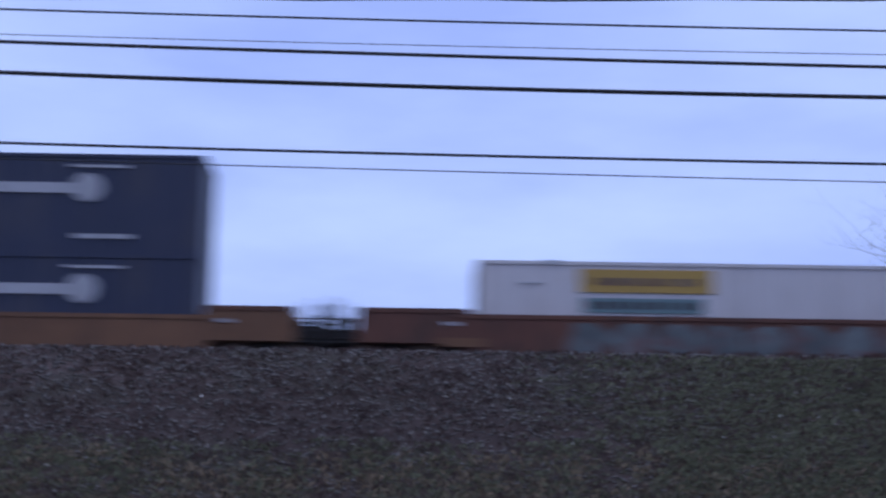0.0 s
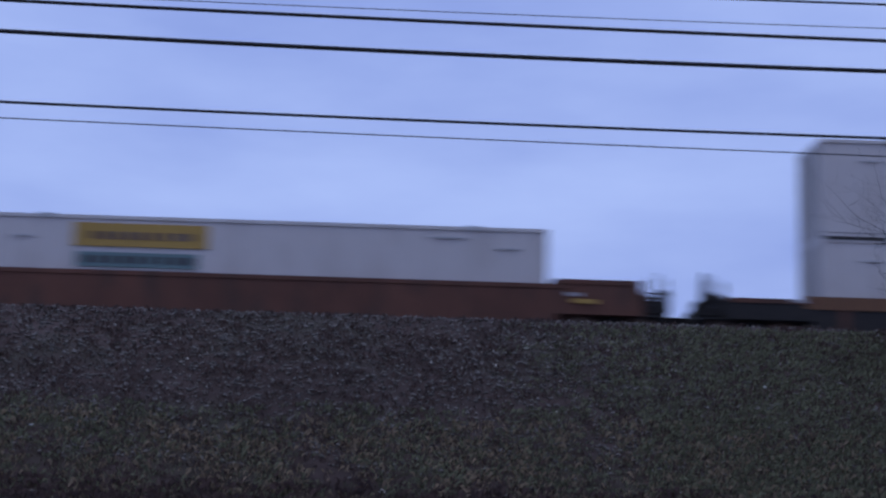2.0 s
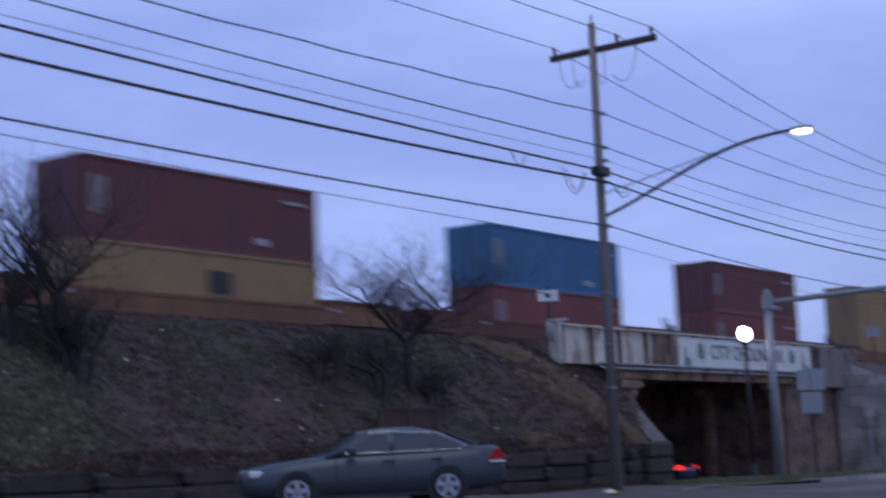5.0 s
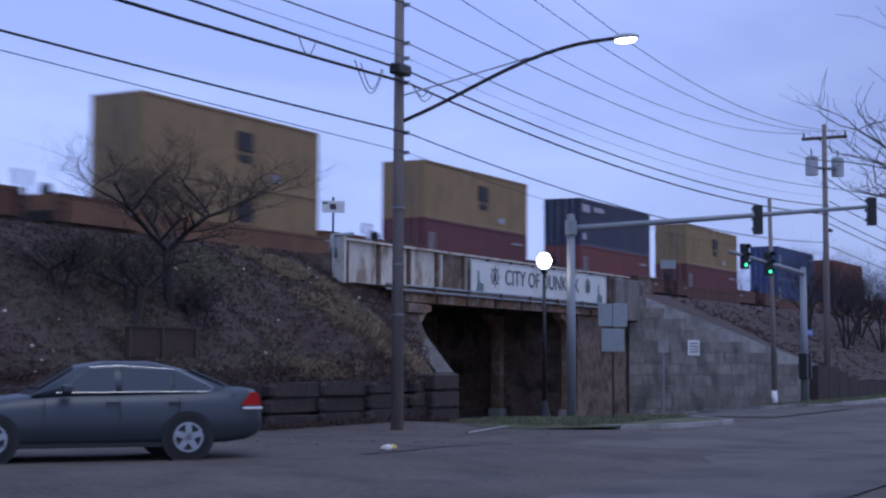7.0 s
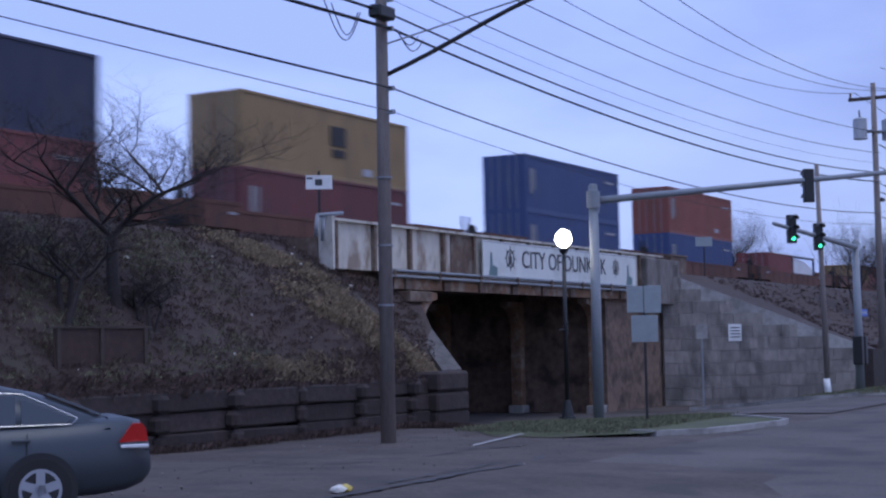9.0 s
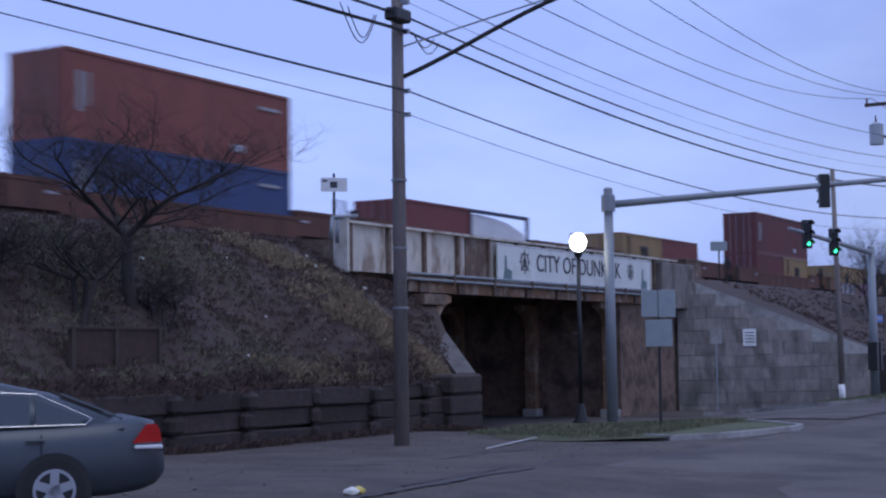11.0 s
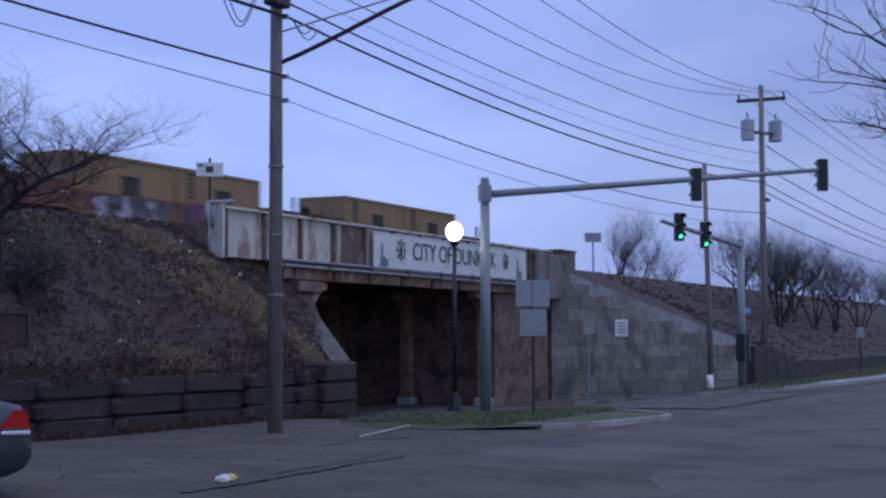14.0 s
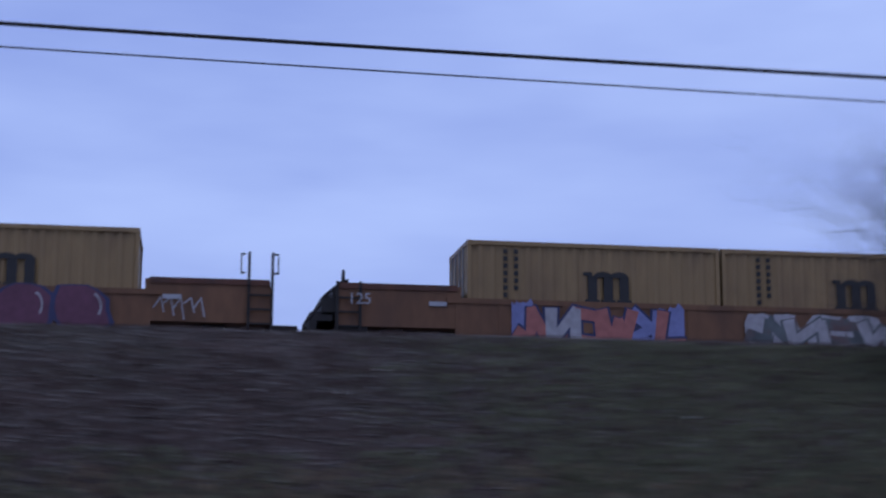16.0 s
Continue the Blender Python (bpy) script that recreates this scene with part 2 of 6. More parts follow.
BOX_COL = {
    "white": mat("container_white", (0.52, 0.50, 0.49), 0.55, var=0.07, fine=3, broad=0.5, bump=0.05, dirt=(0.36, 0.33, 0.31), dirt_amt=0.35, stretch=(1, 1, 0.35)),
    "navy": mat("container_navy", (0.012, 0.019, 0.048), 0.5, var=0.15, fine=3, broad=0.5, bump=0.05, dirt=(0.05, 0.045, 0.05), dirt_amt=0.4, stretch=(1, 1, 0.35)),
    "maroon": mat("container_maroon", (0.115, 0.028, 0.026), 0.6, var=0.15, fine=3, broad=0.5, bump=0.05, dirt=(0.06, 0.03, 0.03), dirt_amt=0.5, stretch=(1, 1, 0.35)),
    "red": mat("container_oxide_red", (0.155, 0.038, 0.034), 0.6, var=0.15, fine=3, broad=0.5, bump=0.05, dirt=(0.10, 0.04, 0.03), dirt_amt=0.5, stretch=(1, 1, 0.35)),
    "orange": mat("container_orange_red", (0.20, 0.055, 0.036), 0.6, var=0.15, fine=3, broad=0.5, bump=0.05, dirt=(0.13, 0.05, 0.03), dirt_amt=0.5, stretch=(1, 1, 0.35)),
    "yellow": mat("container_mustard", (0.25, 0.165, 0.07), 0.6, var=0.12, fine=3, broad=0.5, bump=0.05, dirt=(0.15, 0.09, 0.045), dirt_amt=0.5, stretch=(1, 1, 0.35)),
    "blue": mat("container_blue", (0.024, 0.050, 0.140), 0.55, var=0.15, fine=3, broad=0.5, bump=0.05, dirt=(0.04, 0.06, 0.12), dirt_amt=0.5, stretch=(1, 1, 0.35)),
    "teal": mat("container_azure", (0.02, 0.115, 0.23), 0.55, var=0.15, fine=3, broad=0.5, bump=0.05, dirt=(0.03, 0.07, 0.11), dirt_amt=0.5, stretch=(1, 1, 0.35)),
}


# ---- mesh helpers ----
def sweep(bm, pts, r, n=6):
    """One connected tube along pts."""
    rings = []
    pts = [Vector(p) for p in pts]
    for i, p in enumerate(pts):
        d = pts[min(i + 1, len(pts) - 1)] - pts[max(i - 1, 0)]
        q = d.to_track_quat("Z", "Y").to_matrix()
        rings.append([bm.verts.new(p + q @ Vector((math.cos(a) * r, math.sin(a) * r, 0))) for a in [2 * math.pi * k / n for k in range(n)]])
    for a, b in zip(rings, rings[1:]):
        for k in range(n):
            bm.faces.new((a[k], a[(k + 1) % n], b[(k + 1) % n], b[k]))
    bm.faces.new(list(reversed(rings[0])))
    bm.faces.new(rings[-1])


def addbox(bm, x0, x1, y0, y1, z0, z1):
    vs = [bm.verts.new((x, y, z)) for x in (x0, x1) for y in (y0, y1) for z in (z0, z1)]
    for f in ((0, 1, 3, 2), (4, 6, 7, 5), (0, 4, 5, 1), (2, 3, 7, 6), (0, 2, 6, 4), (1, 5, 7, 3)):
        bm.faces.new([vs[i] for i in f])


def tube(bm, p0, p1, r0, r1=None, n=8, caps=True):
    p0, p1 = Vector(p0), Vector(p1)
    r1 = r0 if r1 is None else r1
    d = (p1 - p0)
    q = d.to_track_quat("Z", "Y").to_matrix()
    ring = []
    for p, r in ((p0, r0), (p1, r1)):
        ring.append([bm.verts.new(p + q @ Vector((math.cos(a) * r, math.sin(a) * r, 0))) for a in [2 * math.pi * k / n for k in range(n)]])
    for k in range(n):
        bm.faces.new((ring[0][k], ring[0][(k + 1) % n], ring[1][(k + 1) % n], ring[1][k]))
    if caps:
        bm.faces.new(list(reversed(ring[0])))
        bm.faces.new(ring[1])


def plate(bm, pts, d):
    """A flat plate: outline pts, thickened by the vector d."""
    a = [bm.verts.new(p) for p in pts]
    b = [bm.verts.new(Vector(p) + Vector(d)) for p in pts]
    bm.faces.new(a)
    bm.faces.new(list(reversed(b)))
    for i in range(len(a)):
        j = (i + 1) % len(a)
        bm.faces.new((a[j], a[i], b[i], b[j]))


def finish(bm, name, material, smooth=False, bevel=0.0):
    if bevel:
        bmesh.ops.bevel(bm, geom=bm.edges[:], offset=bevel, segments=1, affect="EDGES")
    bmesh.ops.recalc_face_normals(bm, faces=bm.faces)
    me = bpy.data.meshes.new(name)
    bm.to_mesh(me)
    bm.free()
    me.materials.append(material)
    if smooth:
        me.polygons.foreach_set("use_smooth", [True] * len(me.polygons))
    return me


def part(name, bm, material, parent, label="", smooth=False, bevel=0.0):
    ob = new(name, finish(bm, name, material, smooth, bevel) if isinstance(bm, bmesh.types.BMesh) else bm)
    ob.parent = parent
    return tagged(ob, label)


def thing(name, x, y, z, label, category, group="", kind=""):
    ob = new(name)
    ob.location = (x, y, z)
    ob.empty_display_size = 0.2
    return tagged(ob, label, category, group, kind)


def bx(*a):
    bm = bmesh.new()
    addbox(bm, *a)
    return bm


def tb(*a, **k):
    bm = bmesh.new()
    tube(bm, *a, **k)
    return bm


def from_arrays(name, verts, faces, material):
    me = bpy.data.meshes.new(name)
    me.from_pydata(verts, [], faces)
    me.materials.append(material)
    return me


def lettering(text, size, x, y, z, material, parent, name, label="", spacing=1.0, depth=0.008, width=0.0):
    """Built-in font, standing in the xz plane and facing -y; turned into a mesh."""
    cu = bpy.data.curves.new(name, "FONT")
    cu.body, cu.size, cu.extrude, cu.space_character = text, size, depth, spacing
    cu.align_x, cu.align_y = "CENTER", "CENTER"
    tmp = bpy.data.objects.new(name, cu)
    scene.collection.objects.link(tmp)
    me = bpy.data.meshes.new_from_object(tmp.evaluated_get(bpy.context.evaluated_depsgraph_get()))
    bpy.data.objects.remove(tmp)
    if width:
        span = max(v.co.x for v in me.vertices) - min(v.co.x for v in me.vertices)
        me.transform(Matrix.Diagonal((width / span, 1, 1, 1)))
    me.transform(Matrix.Translation((x, y, z)) @ Matrix.Rotation(radians(90), 4, "X"))
    me.materials.clear()
    me.materials.append(material)
    ob = new(name, me)
    ob.parent = parent
    return tagged(ob, label)


# ---- the place: ground, embankment, bridge ----
RAIL = 5.62
FACE = 34.0


def smooth01(a):
    a = max(0.0, min(1.0, a))
    return a * a * (3 - 2 * a)


def ground_z(x, y):
    """Street level, dipping gently into the underpass."""
    dip = smooth01((y - 14) / 9) * smooth01((x - 36) / 9) * smooth01((100 - x) / 25)
    return -0.2 - 0.65 * dip + 0.4 * smooth01((27 - x) / 11) * smooth01((y - 6) / 4)


def sheet(name, xs, ys, zf, material, label, category="ground", kind="structure"):
    verts = [(x, y, zf(x, y)) for y in ys for x in xs]
    nx = len(xs)
    faces = [(j * nx + i, j * nx + i + 1, (j + 1) * nx + i + 1, (j + 1) * nx + i) for j in range(len(ys) - 1) for i in range(nx - 1)]
    ob = new(name, from_arrays(name, verts, faces, material))
    ob.data.polygons.foreach_set("use_smooth", [True] * len(ob.data.polygons))
    return tagged(ob, label, category, "", kind)


def steps(a, b, d):
    n = max(1, round((b - a) / d))
    return [a + (b - a) * k / n for k in range(n + 1)]


# dark tarred seams between street and lot
def tar_seam(pts, w, seed):
    rnd_ = random.Random(seed)
    bm = bmesh.new()
    left, right = [], []
    for (xa, ya), (xb, yb) in zip(pts, pts[1:]):
        for k in range(10):
            t = k / 10
            x, y = xa + (xb - xa) * t, ya + (yb - ya) * t
            ww = w * (0.4 + rnd_.random())
            z = max(ground_z(x, y), -0.205) - 0.034
            left.append((x, y - ww, z + 0.02))
            right.append((x + 0.1, y + ww * rnd_.random() * 1.4, z + 0.02))
    a = [bm.verts.new(p) for p in left]
    b = [bm.verts.new(p) for p in right]
    for i in range(len(a) - 1):
        bm.faces.new((a[i], a[i + 1], b[i + 1], b[i]))
    tagged(new("tar_seam", finish(bm, "tar_seam", M["band_dark"])), "dark ragged tar and puddle seam in the asphalt", "road marking", "", "structure")


for k, (pts_, w_) in enumerate((([(14.74, 10.29), (16.36, 10.32), (18.36, 10.58), (21.71, 11.67), (25.84, 12.69), (27.68, 13.28)], 0.10), ([(17.65, 10.78), (20.37, 11.54), (24.24, 12.80), (26.68, 13.35)], 0.05),
                                ([(22.2, 16.2), (25.2, 15.3), (28.6, 15.5), (30.4, 14.9)], 0.04), ([(18.2, 14.6), (21, 15.9), (24.2, 17.4), (27.8, 19.2)], 0.035), ([(30, 9.5), (38, 9.75), (47, 9.8), (62, 10.4)], 0.04),
                                ([(24, 6.5), (33, 6.9), (44, 7.3), (70, 8.0)], 0.035), ([(36, 4.4), (37.4, 6.6), (38.2, 9.4), (40, 11.2)], 0.03), ([(27.5, 5.2), (28.6, 7.0), (28.2, 9.4)], 0.025), ([(46, 5.5), (49, 8.2), (48.6, 11)], 0.03))):
    tar_seam(pts_, w_, k + 1)
# one sheet of ground out to the horizon
gx = [-2500, -800, -300, -120] + steps(-60, 120, 3) + [160, 300, 800, 2500]
gy = [-2500, -600, -150] + steps(-40, 48, 2) + [80, 200, 700, 2500]
sheet("ground", gx, gy, lambda x, y: ground_z(x, y) - 0.03 + 0.02 * noise.noise((x * 0.2, y * 0.2, 3)), M["lot"], "cracked grey-brown asphalt lot and verge", "ground")
# street along the railway, kerb side at y = 12
sheet("road", [-300, -60] + steps(-20, 110, 5) + [300, 700], [2.6, 5, 8, 11.6], lambda x, y: -0.205 + 0.012 * noise.noise((x * 0.15, y * 0.3, 1)), M["asphalt"], "worn dark grey asphalt street", "road")
sheet("underpass_road", steps(45.2, 57.6, 3), steps(12.2, 60, 2), lambda x, y: ground_z(x, y) + 0.0, M["asphalt"], "dark asphalt road dipping under the bridge", "road")


def kerb_run(name, pts, w, h, label, parent=None):
    bm = bmesh.new()
    for (xa, ya), (xb, yb) in zip(pts, pts[1:]):
        d = Vector((xb - xa, yb - ya, 0))
        nrm = Vector((-d.y, d.x, 0)).normalized() * w
        za, zb = ground_z(xa, ya) - 0.15, ground_z(xb, yb) - 0.15
        base = [Vector((xa, ya, za)), Vector((xb, yb, zb)), Vector((xb, yb, zb)) + nrm, Vector((xa, ya, za)) + nrm]
        lo = [bm.verts.new(v) for v in base]
        hi = [bm.verts.new(v + Vector((0, 0, h + 0.15))) for v in base]
        bm.faces.new(hi)
        for i in range(4):
            j = (i + 1) % 4
            bm.faces.new((lo[i], lo[j], hi[j], hi[i]))
    ob = new(name, finish(bm, name, M["concrete"]))
    return tagged(ob, label, "kerb", "", "structure")


island_kerb = [(34.2, 14.1), (33.9, 13.3), (35.0, 12.45), (36.9, 12.05), (39.0, 11.75), (39.9, 11.9), (41.4, 13.3), (43.0, 15.0), (43.4, 17.0), (43.0, 19.8)]
island = island_kerb + [(41, 20.6), (36, 19.4), (33.4, 17.4), (33.0, 15.6)]
kerb_run("kerb_island", island_kerb, 0.16, 0.11, "pale broken concrete kerb round the grass island")
east_kerb = [(60.6, 22.3), (60.8, 20.0), (60.0, 17.3), (60.3, 15.2), (63.9, 13.6), (68.7, 12.9), (80, 12.25), (110, 12.1), (300, 12.1)]
kerb_run("kerb_street", east_kerb, 0.16, 0.13, "weathered concrete street kerb")
bm = bmesh.new()
bm.faces.new([bm.verts.new((x, y, ground_z(x, y) + (0.07 if i < len(island_kerb) else -0.02))) for i, (x, y) in enumerate(island)])
bmesh.ops.triangulate(bm, faces=bm.faces[:])
tagged(new("grass_island", finish(bm, "grass_island", M["lawn"])), "patchy green grass island beside the underpass road", "lawn", "", "structure")


def kerb_y(x):
    for (xa, ya), (xb, yb) in zip(east_kerb[3:], east_kerb[4:]):
        if xa <= x <= xb:
            return ya + (yb - ya) * (x - xa) / (xb - xa)
    return 12.1


for n_, t0, t1, m_, lab in (("sidewalk", 0.16, 1.3, "concrete", "pale concrete sidewalk along the street"), ("verge", 1.3, 9.0, "lawn", "strip of rough green grass below the wall")):
    bm = bmesh.new()
    rows_ = []
    for x in steps(60.8 if n_ == "verge" else 69.0, 120, 1.6) + [180, 300]:
        ya = kerb_y(x) + (t0 if x > 69 else 0.16)
        yb = min(kerb_y(x) + t1, 18.6) if n_ == "sidewalk" else 18.6 + 1.6 * smooth01((66 - x) / 5)
        rows_.append([bm.verts.new((x, ya + (yb - ya) * q / 5, ground_z(x, ya + (yb - ya) * q / 5) + 0.10)) for q in range(6)])
    for ra, rb_ in zip(rows_, rows_[1:]):
        for q in range(5):
            bm.faces.new((ra[q], rb_[q], rb_[q + 1], ra[q + 1]))
    tagged(new(n_, finish(bm, n_, M[m_])), lab, n_, "", "structure")
# faded parking line and tarred cracks in the lot
bm = bmesh.new()
plate(bm, [(x, y, ground_z(x, y) - 0.016) for x, y in ((29.67, 15.95), (30.20, 16.20), (35.49, 17.31), (34.80, 16.99))], (0, 0, 0.008))
tagged(new("parking_line", finish(bm, "parking_line", M["concrete"])), "faded white painted parking line", "road marking", "", "structure")

# ---- embankment, left of the bridge ----
TOE_Y, TOE_Z, TOP_Y, TOP_Z = 22.4, 1.05, 27.0, 5.42


def wing_x(y):
    return 39.9 + (y - 21.6) * 0.92


def bank_z(x, y, toe=TOE_Y, tz=TOE_Z):
    t = (y - toe) / (TOP_Y - toe)
    tz = tz + 0.13 * noise.noise((x * 0.45, 0, 11)) + 0.07 * noise.noise((x * 1.7, 0, 12))
    if t <= 0:
        return tz + t * 0.9
    if t >= 1:
        return TOP_Z + 0.02 * noise.noise((x, y, 0))
    t = t ** (1 - 0.3 * smooth01((x - 32) / 4) + 0.45 * smooth01((x - 37.5) / 3.5))
    lump = 0.22 * noise.noise((x * 0.35, y * 0.4, 5)) + 0.10 * noise.noise((x * 1.1, y * 1.1, 9)) + 0.04 * noise.noise((x * 3.1, y * 3.1, 2))
    return tz + (TOP_Z - tz) * (t + 0.06 * math.sin(t * math.pi)) + lump * math.sin(math.pi * min(1, t * 1.05)) ** 0.5


ys = [TOE_Y - 0.42, TOE_Y - 0.2] + steps(TOE_Y, TOP_Y, 0.23) + [27.8, 29, 33, 37, 40, 44, 47, 52, 55]
us = [-620, -150] + steps(-60, -14, 1.5) + steps(-13.7, 40, 0.3)


def bank_x(u, y):
    return u if u < 34 else 34 + (u - 34) / 6.0 * (wing_x(min(y, 25.2)) - 34)


verts = []
for y in ys:
    for u in us:
        x = bank_x(u, y)
        z = bank_z(x, y) if y < 47.5 else (TOP_Z - (y - 47) * 0.65)
        verts.append((x, y, z))
nu = len(us)
faces = [(j * nu + i, j * nu + i + 1, (j + 1) * nu + i + 1, (j + 1) * nu + i) for j in range(len(ys) - 1) for i in range(nu - 1)]
bank = new("embankment_west", from_arrays("embankment_west", verts, faces, M["earth"]))
bank.data.polygons.foreach_set("use_smooth", [True] * len(bank.data.polygons))
tagged(bank, "steep railway embankment of brown earth and weeds", "embankment", "", "structure")


# ---- embankment, right of the bridge ----
def wing_e(y):
    """East wing wall line: from the bridge seat out to its low end."""
    return 65.4 + (25.2 - y) * 0.78


def bank_e(x, y):
    t = (y - 17.6) / (TOP_Y - 17.6)
    low = 0.55 + 0.9 * smooth01((84 - x) / 12)
    if t >= 1:
        return TOP_Z
    t = max(0, t)
    return low + (TOP_Z - low) * t + 0.25 * noise.noise((x * 0.2, y * 0.3, 7)) * math.sin(math.pi * t) + 0.06 * noise.noise((x * 1.3, y * 1.3, 7)) * math.sin(math.pi * t)


ys = steps(17.6, TOP_Y, 0.5) + [29, 33, 37, 41, 45, 47, 52, 55]
us = steps(0, 10, 1) + steps(11, 70, 1.2) + [100, 160, 260, 600]
verts = []
for y in ys:
    for u in us:
        x = wing_e(min(y, 25.2)) + 0.3 + u
        verts.append((x, y, bank_e(x, y) if y < 47.5 else (TOP_Z - (y - 47) * 0.65)))
nu = len(us)
faces = [(j * nu + i, j * nu + i + 1, (j + 1) * nu + i + 1, (j + 1) * nu + i) for j in range(len(ys) - 1) for i in range(nu - 1)]
bank2 = new("embankment_east", from_arrays("embankment_east", verts, faces, M["turf"]))
bank2.data.polygons.foreach_set("use_smooth", [True] * len(bank2.data.polygons))
tagged(bank2, "brown grassy railway embankment beyond the bridge", "embankment", "", "structure")

# low dark wall along the foot of the east bank
bm = bmesh.new()
for x in steps(71.2, 160, 2.2)[:-1]:
    addbox(bm, x + 0.02, x + 2.18, 17.2, 17.75, -0.6, 0.62 + 0.9 * smooth01((82 - x) / 11) + 0.1 * noise.noise((x, 0, 0)))
tagged(new("foot_wall_east", finish(bm, "foot_wall_east", M["dark_block"])), "low dark block wall at the foot of the bank", "wall", "", "structure")

# track beds and rails, both tracks
for k, yc in enumerate((30.9, 35.22)):
    verts, faces = [], []
    prof = [(-2.6, 5.40), (-1.9, 5.47), (-0.8, 5.50), (0.8, 5.50), (1.9, 5.47), (2.6, 5.40)]
    xs = steps(-500, 590, 10)
    for x in xs:
        for dy, z in prof:
            verts.append((x, yc + dy, z + 0.03 * noise.noise((x, dy, k))))
    n6 = len(prof)
    faces = [(i * n6 + j, i * n6 + j + 1, (i + 1) * n6 + j + 1, (i + 1) * n6 + j) for i in range(len(xs) - 1) for j in range(n6 - 1)]
    tagged(new("ballast_bed_%s" % ("near", "far")[k], from_arrays("ballast_bed", verts, faces, M["ballast"])), "grey crushed-stone ballast bed", "ballast", "", "structure")
    for dy in (-0.75, 0.75):
        bm = bmesh.new()
        addbox(bm, -500, 590, yc + dy - 0.035, yc + dy + 0.035, 5.58, RAIL)
        addbox(bm, -500, 590, yc + dy - 0.01, yc + dy + 0.01, 5.50, 5.58)
        addbox(bm, -500, 590, yc + dy - 0.07, yc + dy + 0.07, 5.48, 5.50)
        tagged(new("rail", finish(bm, "rail", M["steel"])), "worn steel running rail", "rail", "track rails")

# ---- bridge over the underpass ----
BY = 25.0
bm = bmesh.new()
addbox(bm, 38.0, 67.0, BY + 0.55, 46.0, 4.25, 5.36)
tagged(new("bridge_deck", finish(bm, "bridge_deck", M["girder_rust"])), "rusted steel and concrete railway deck", "bridge deck", "", "structure")
girder = thing("bridge_girder", 38.1, BY, 3.85, "peeling white riveted plate girder with rusted bottom flange", "girder")
GX = 38.1
part("web", bx(0, 27.0, 0.16, 0.22, 0.55, 1.98), M["girder"], girder)
part("top_flange", bx(-0.05, 27.05, 0.0, 0.46, 1.98, 2.06), M["girder"], girder, "flaking white top flange")
part("bottom_flange", bx(2.8, 27.05, -0.05, 0.5, 0.46, 0.55), M["girder_rust"], girder, "rusted bottom flange")
for k in range(13):
    x = 0.1 + k * 2.2
    part("stiffener", bx(x, x + 0.13, 0.02, 0.16, 0.55, 1.98), M["girder_rust"], girder, "rust-edged stiffener")
part("rust_panel", bx(7.4, 9.2, 0.12, 0.16, 0.6, 1.94), M["girder_rust"], girder, "brown rusted web panel")
for k in range(9):
    x = 4.2 + k * 2.55
    part("floor_beam_end", bx(x, x + 0.42, 0.02, 0.4, 0.0, 0.46), M["girder_rust"], girder, "rust-streaked floor beam end", bevel=0.02)
part("lower_fascia", bx(3.6, 26.6, 0.12, 0.3, 0.02, 0.46), M["haunch"], girder, "rust and white streaked lower fascia")
for dz in (0.66, 0.84):
    part("conduit", tb((2.6, -0.10, dz - 0.25), (27.6, -0.10, dz - 0.28), 0.05), M["galv"], girder, "pale steel conduit pipe", smooth=True)
for k in range(9):
    part("pipe_bracket", bx(3.2 + k * 2.9, 3.28 + k * 2.9, -0.17, 0.05, 0.3, 0.62), M["girder_rust"], girder)
part("end_plate", bx(-0.12, 0.02, 0.0, 0.5, 0.5, 2.1), M["girder"], girder, "buckled white end plate")
# far girder closes the deck
fg = thing("far_girder", 38.1, 45.4, 3.85, "rusted plate girder on the far side of the bridge", "girder")
part("web", bx(0, 28.6, 0.1, 0.2, 0, 2.0), M["girder_rust"], fg)
part("flange", bx(0, 28.6, -0.1, 0.4, 2.0, 2.08), M["girder_rust"], fg)

# banner on the girder
sign = thing("town_sign", 47.45, BY - 0.09, 4.36, "long white town sign with dark serif letters on the girder", "sign")
part("board", bx(0, 14.15, 0.0, 0.06, 0.0, 1.36), M["banner"], sign, "white painted sign board", bevel=0.01)
part("border", bx(0.02, 14.13, -0.006, 0.0, 1.30, 1.33), M["logo_white"], sign)
lettering("CITY OF DUNKIRK", 0.92, 6.96, -0.012, 0.76, M["ink"], sign, "lettering", "dark grey painted capitals", width=7.8)


def ships_wheel(x, z, r):
    bm = bmesh.new()
    for k in range(16):
        a, b = 2 * math.pi * k / 16, 2 * math.pi * (k + 1) / 16
        plate(bm, [(x + math.cos(q) * s, -0.012, z + math.sin(q) * s) for q, s in ((a, r * 0.62), (b, r * 0.62), (b, r * 0.76), (a, r * 0.76))], (0, 0.012, 0))
    for k in range(8):
        a = 2 * math.pi * k / 8
        d, e = Vector((math.cos(a), 0, math.sin(a))), Vector((-math.sin(a), 0, math.cos(a))) * r * 0.05
        c = Vector((x, -0.014, z))
        plate(bm, [c + d * r * 0.6 - e, c + d * r - e, c + d * r + e, c + d * r * 0.6 + e], (0, 0.012, 0))
    plate(bm, [(x - r * 0.3, -0.012, z - r * 0.5), (x + r * 0.28, -0.012, z - r * 0.5), (x + r * 0.32, -0.012, z + r * 0.1), (x, -0.012, z + r * 0.58), (x - r * 0.3, -0.012, z + r * 0.1)], (0, 0.012, 0))
    part("emblem", bm, M["ink"], sign, "dark ship's-wheel emblem")


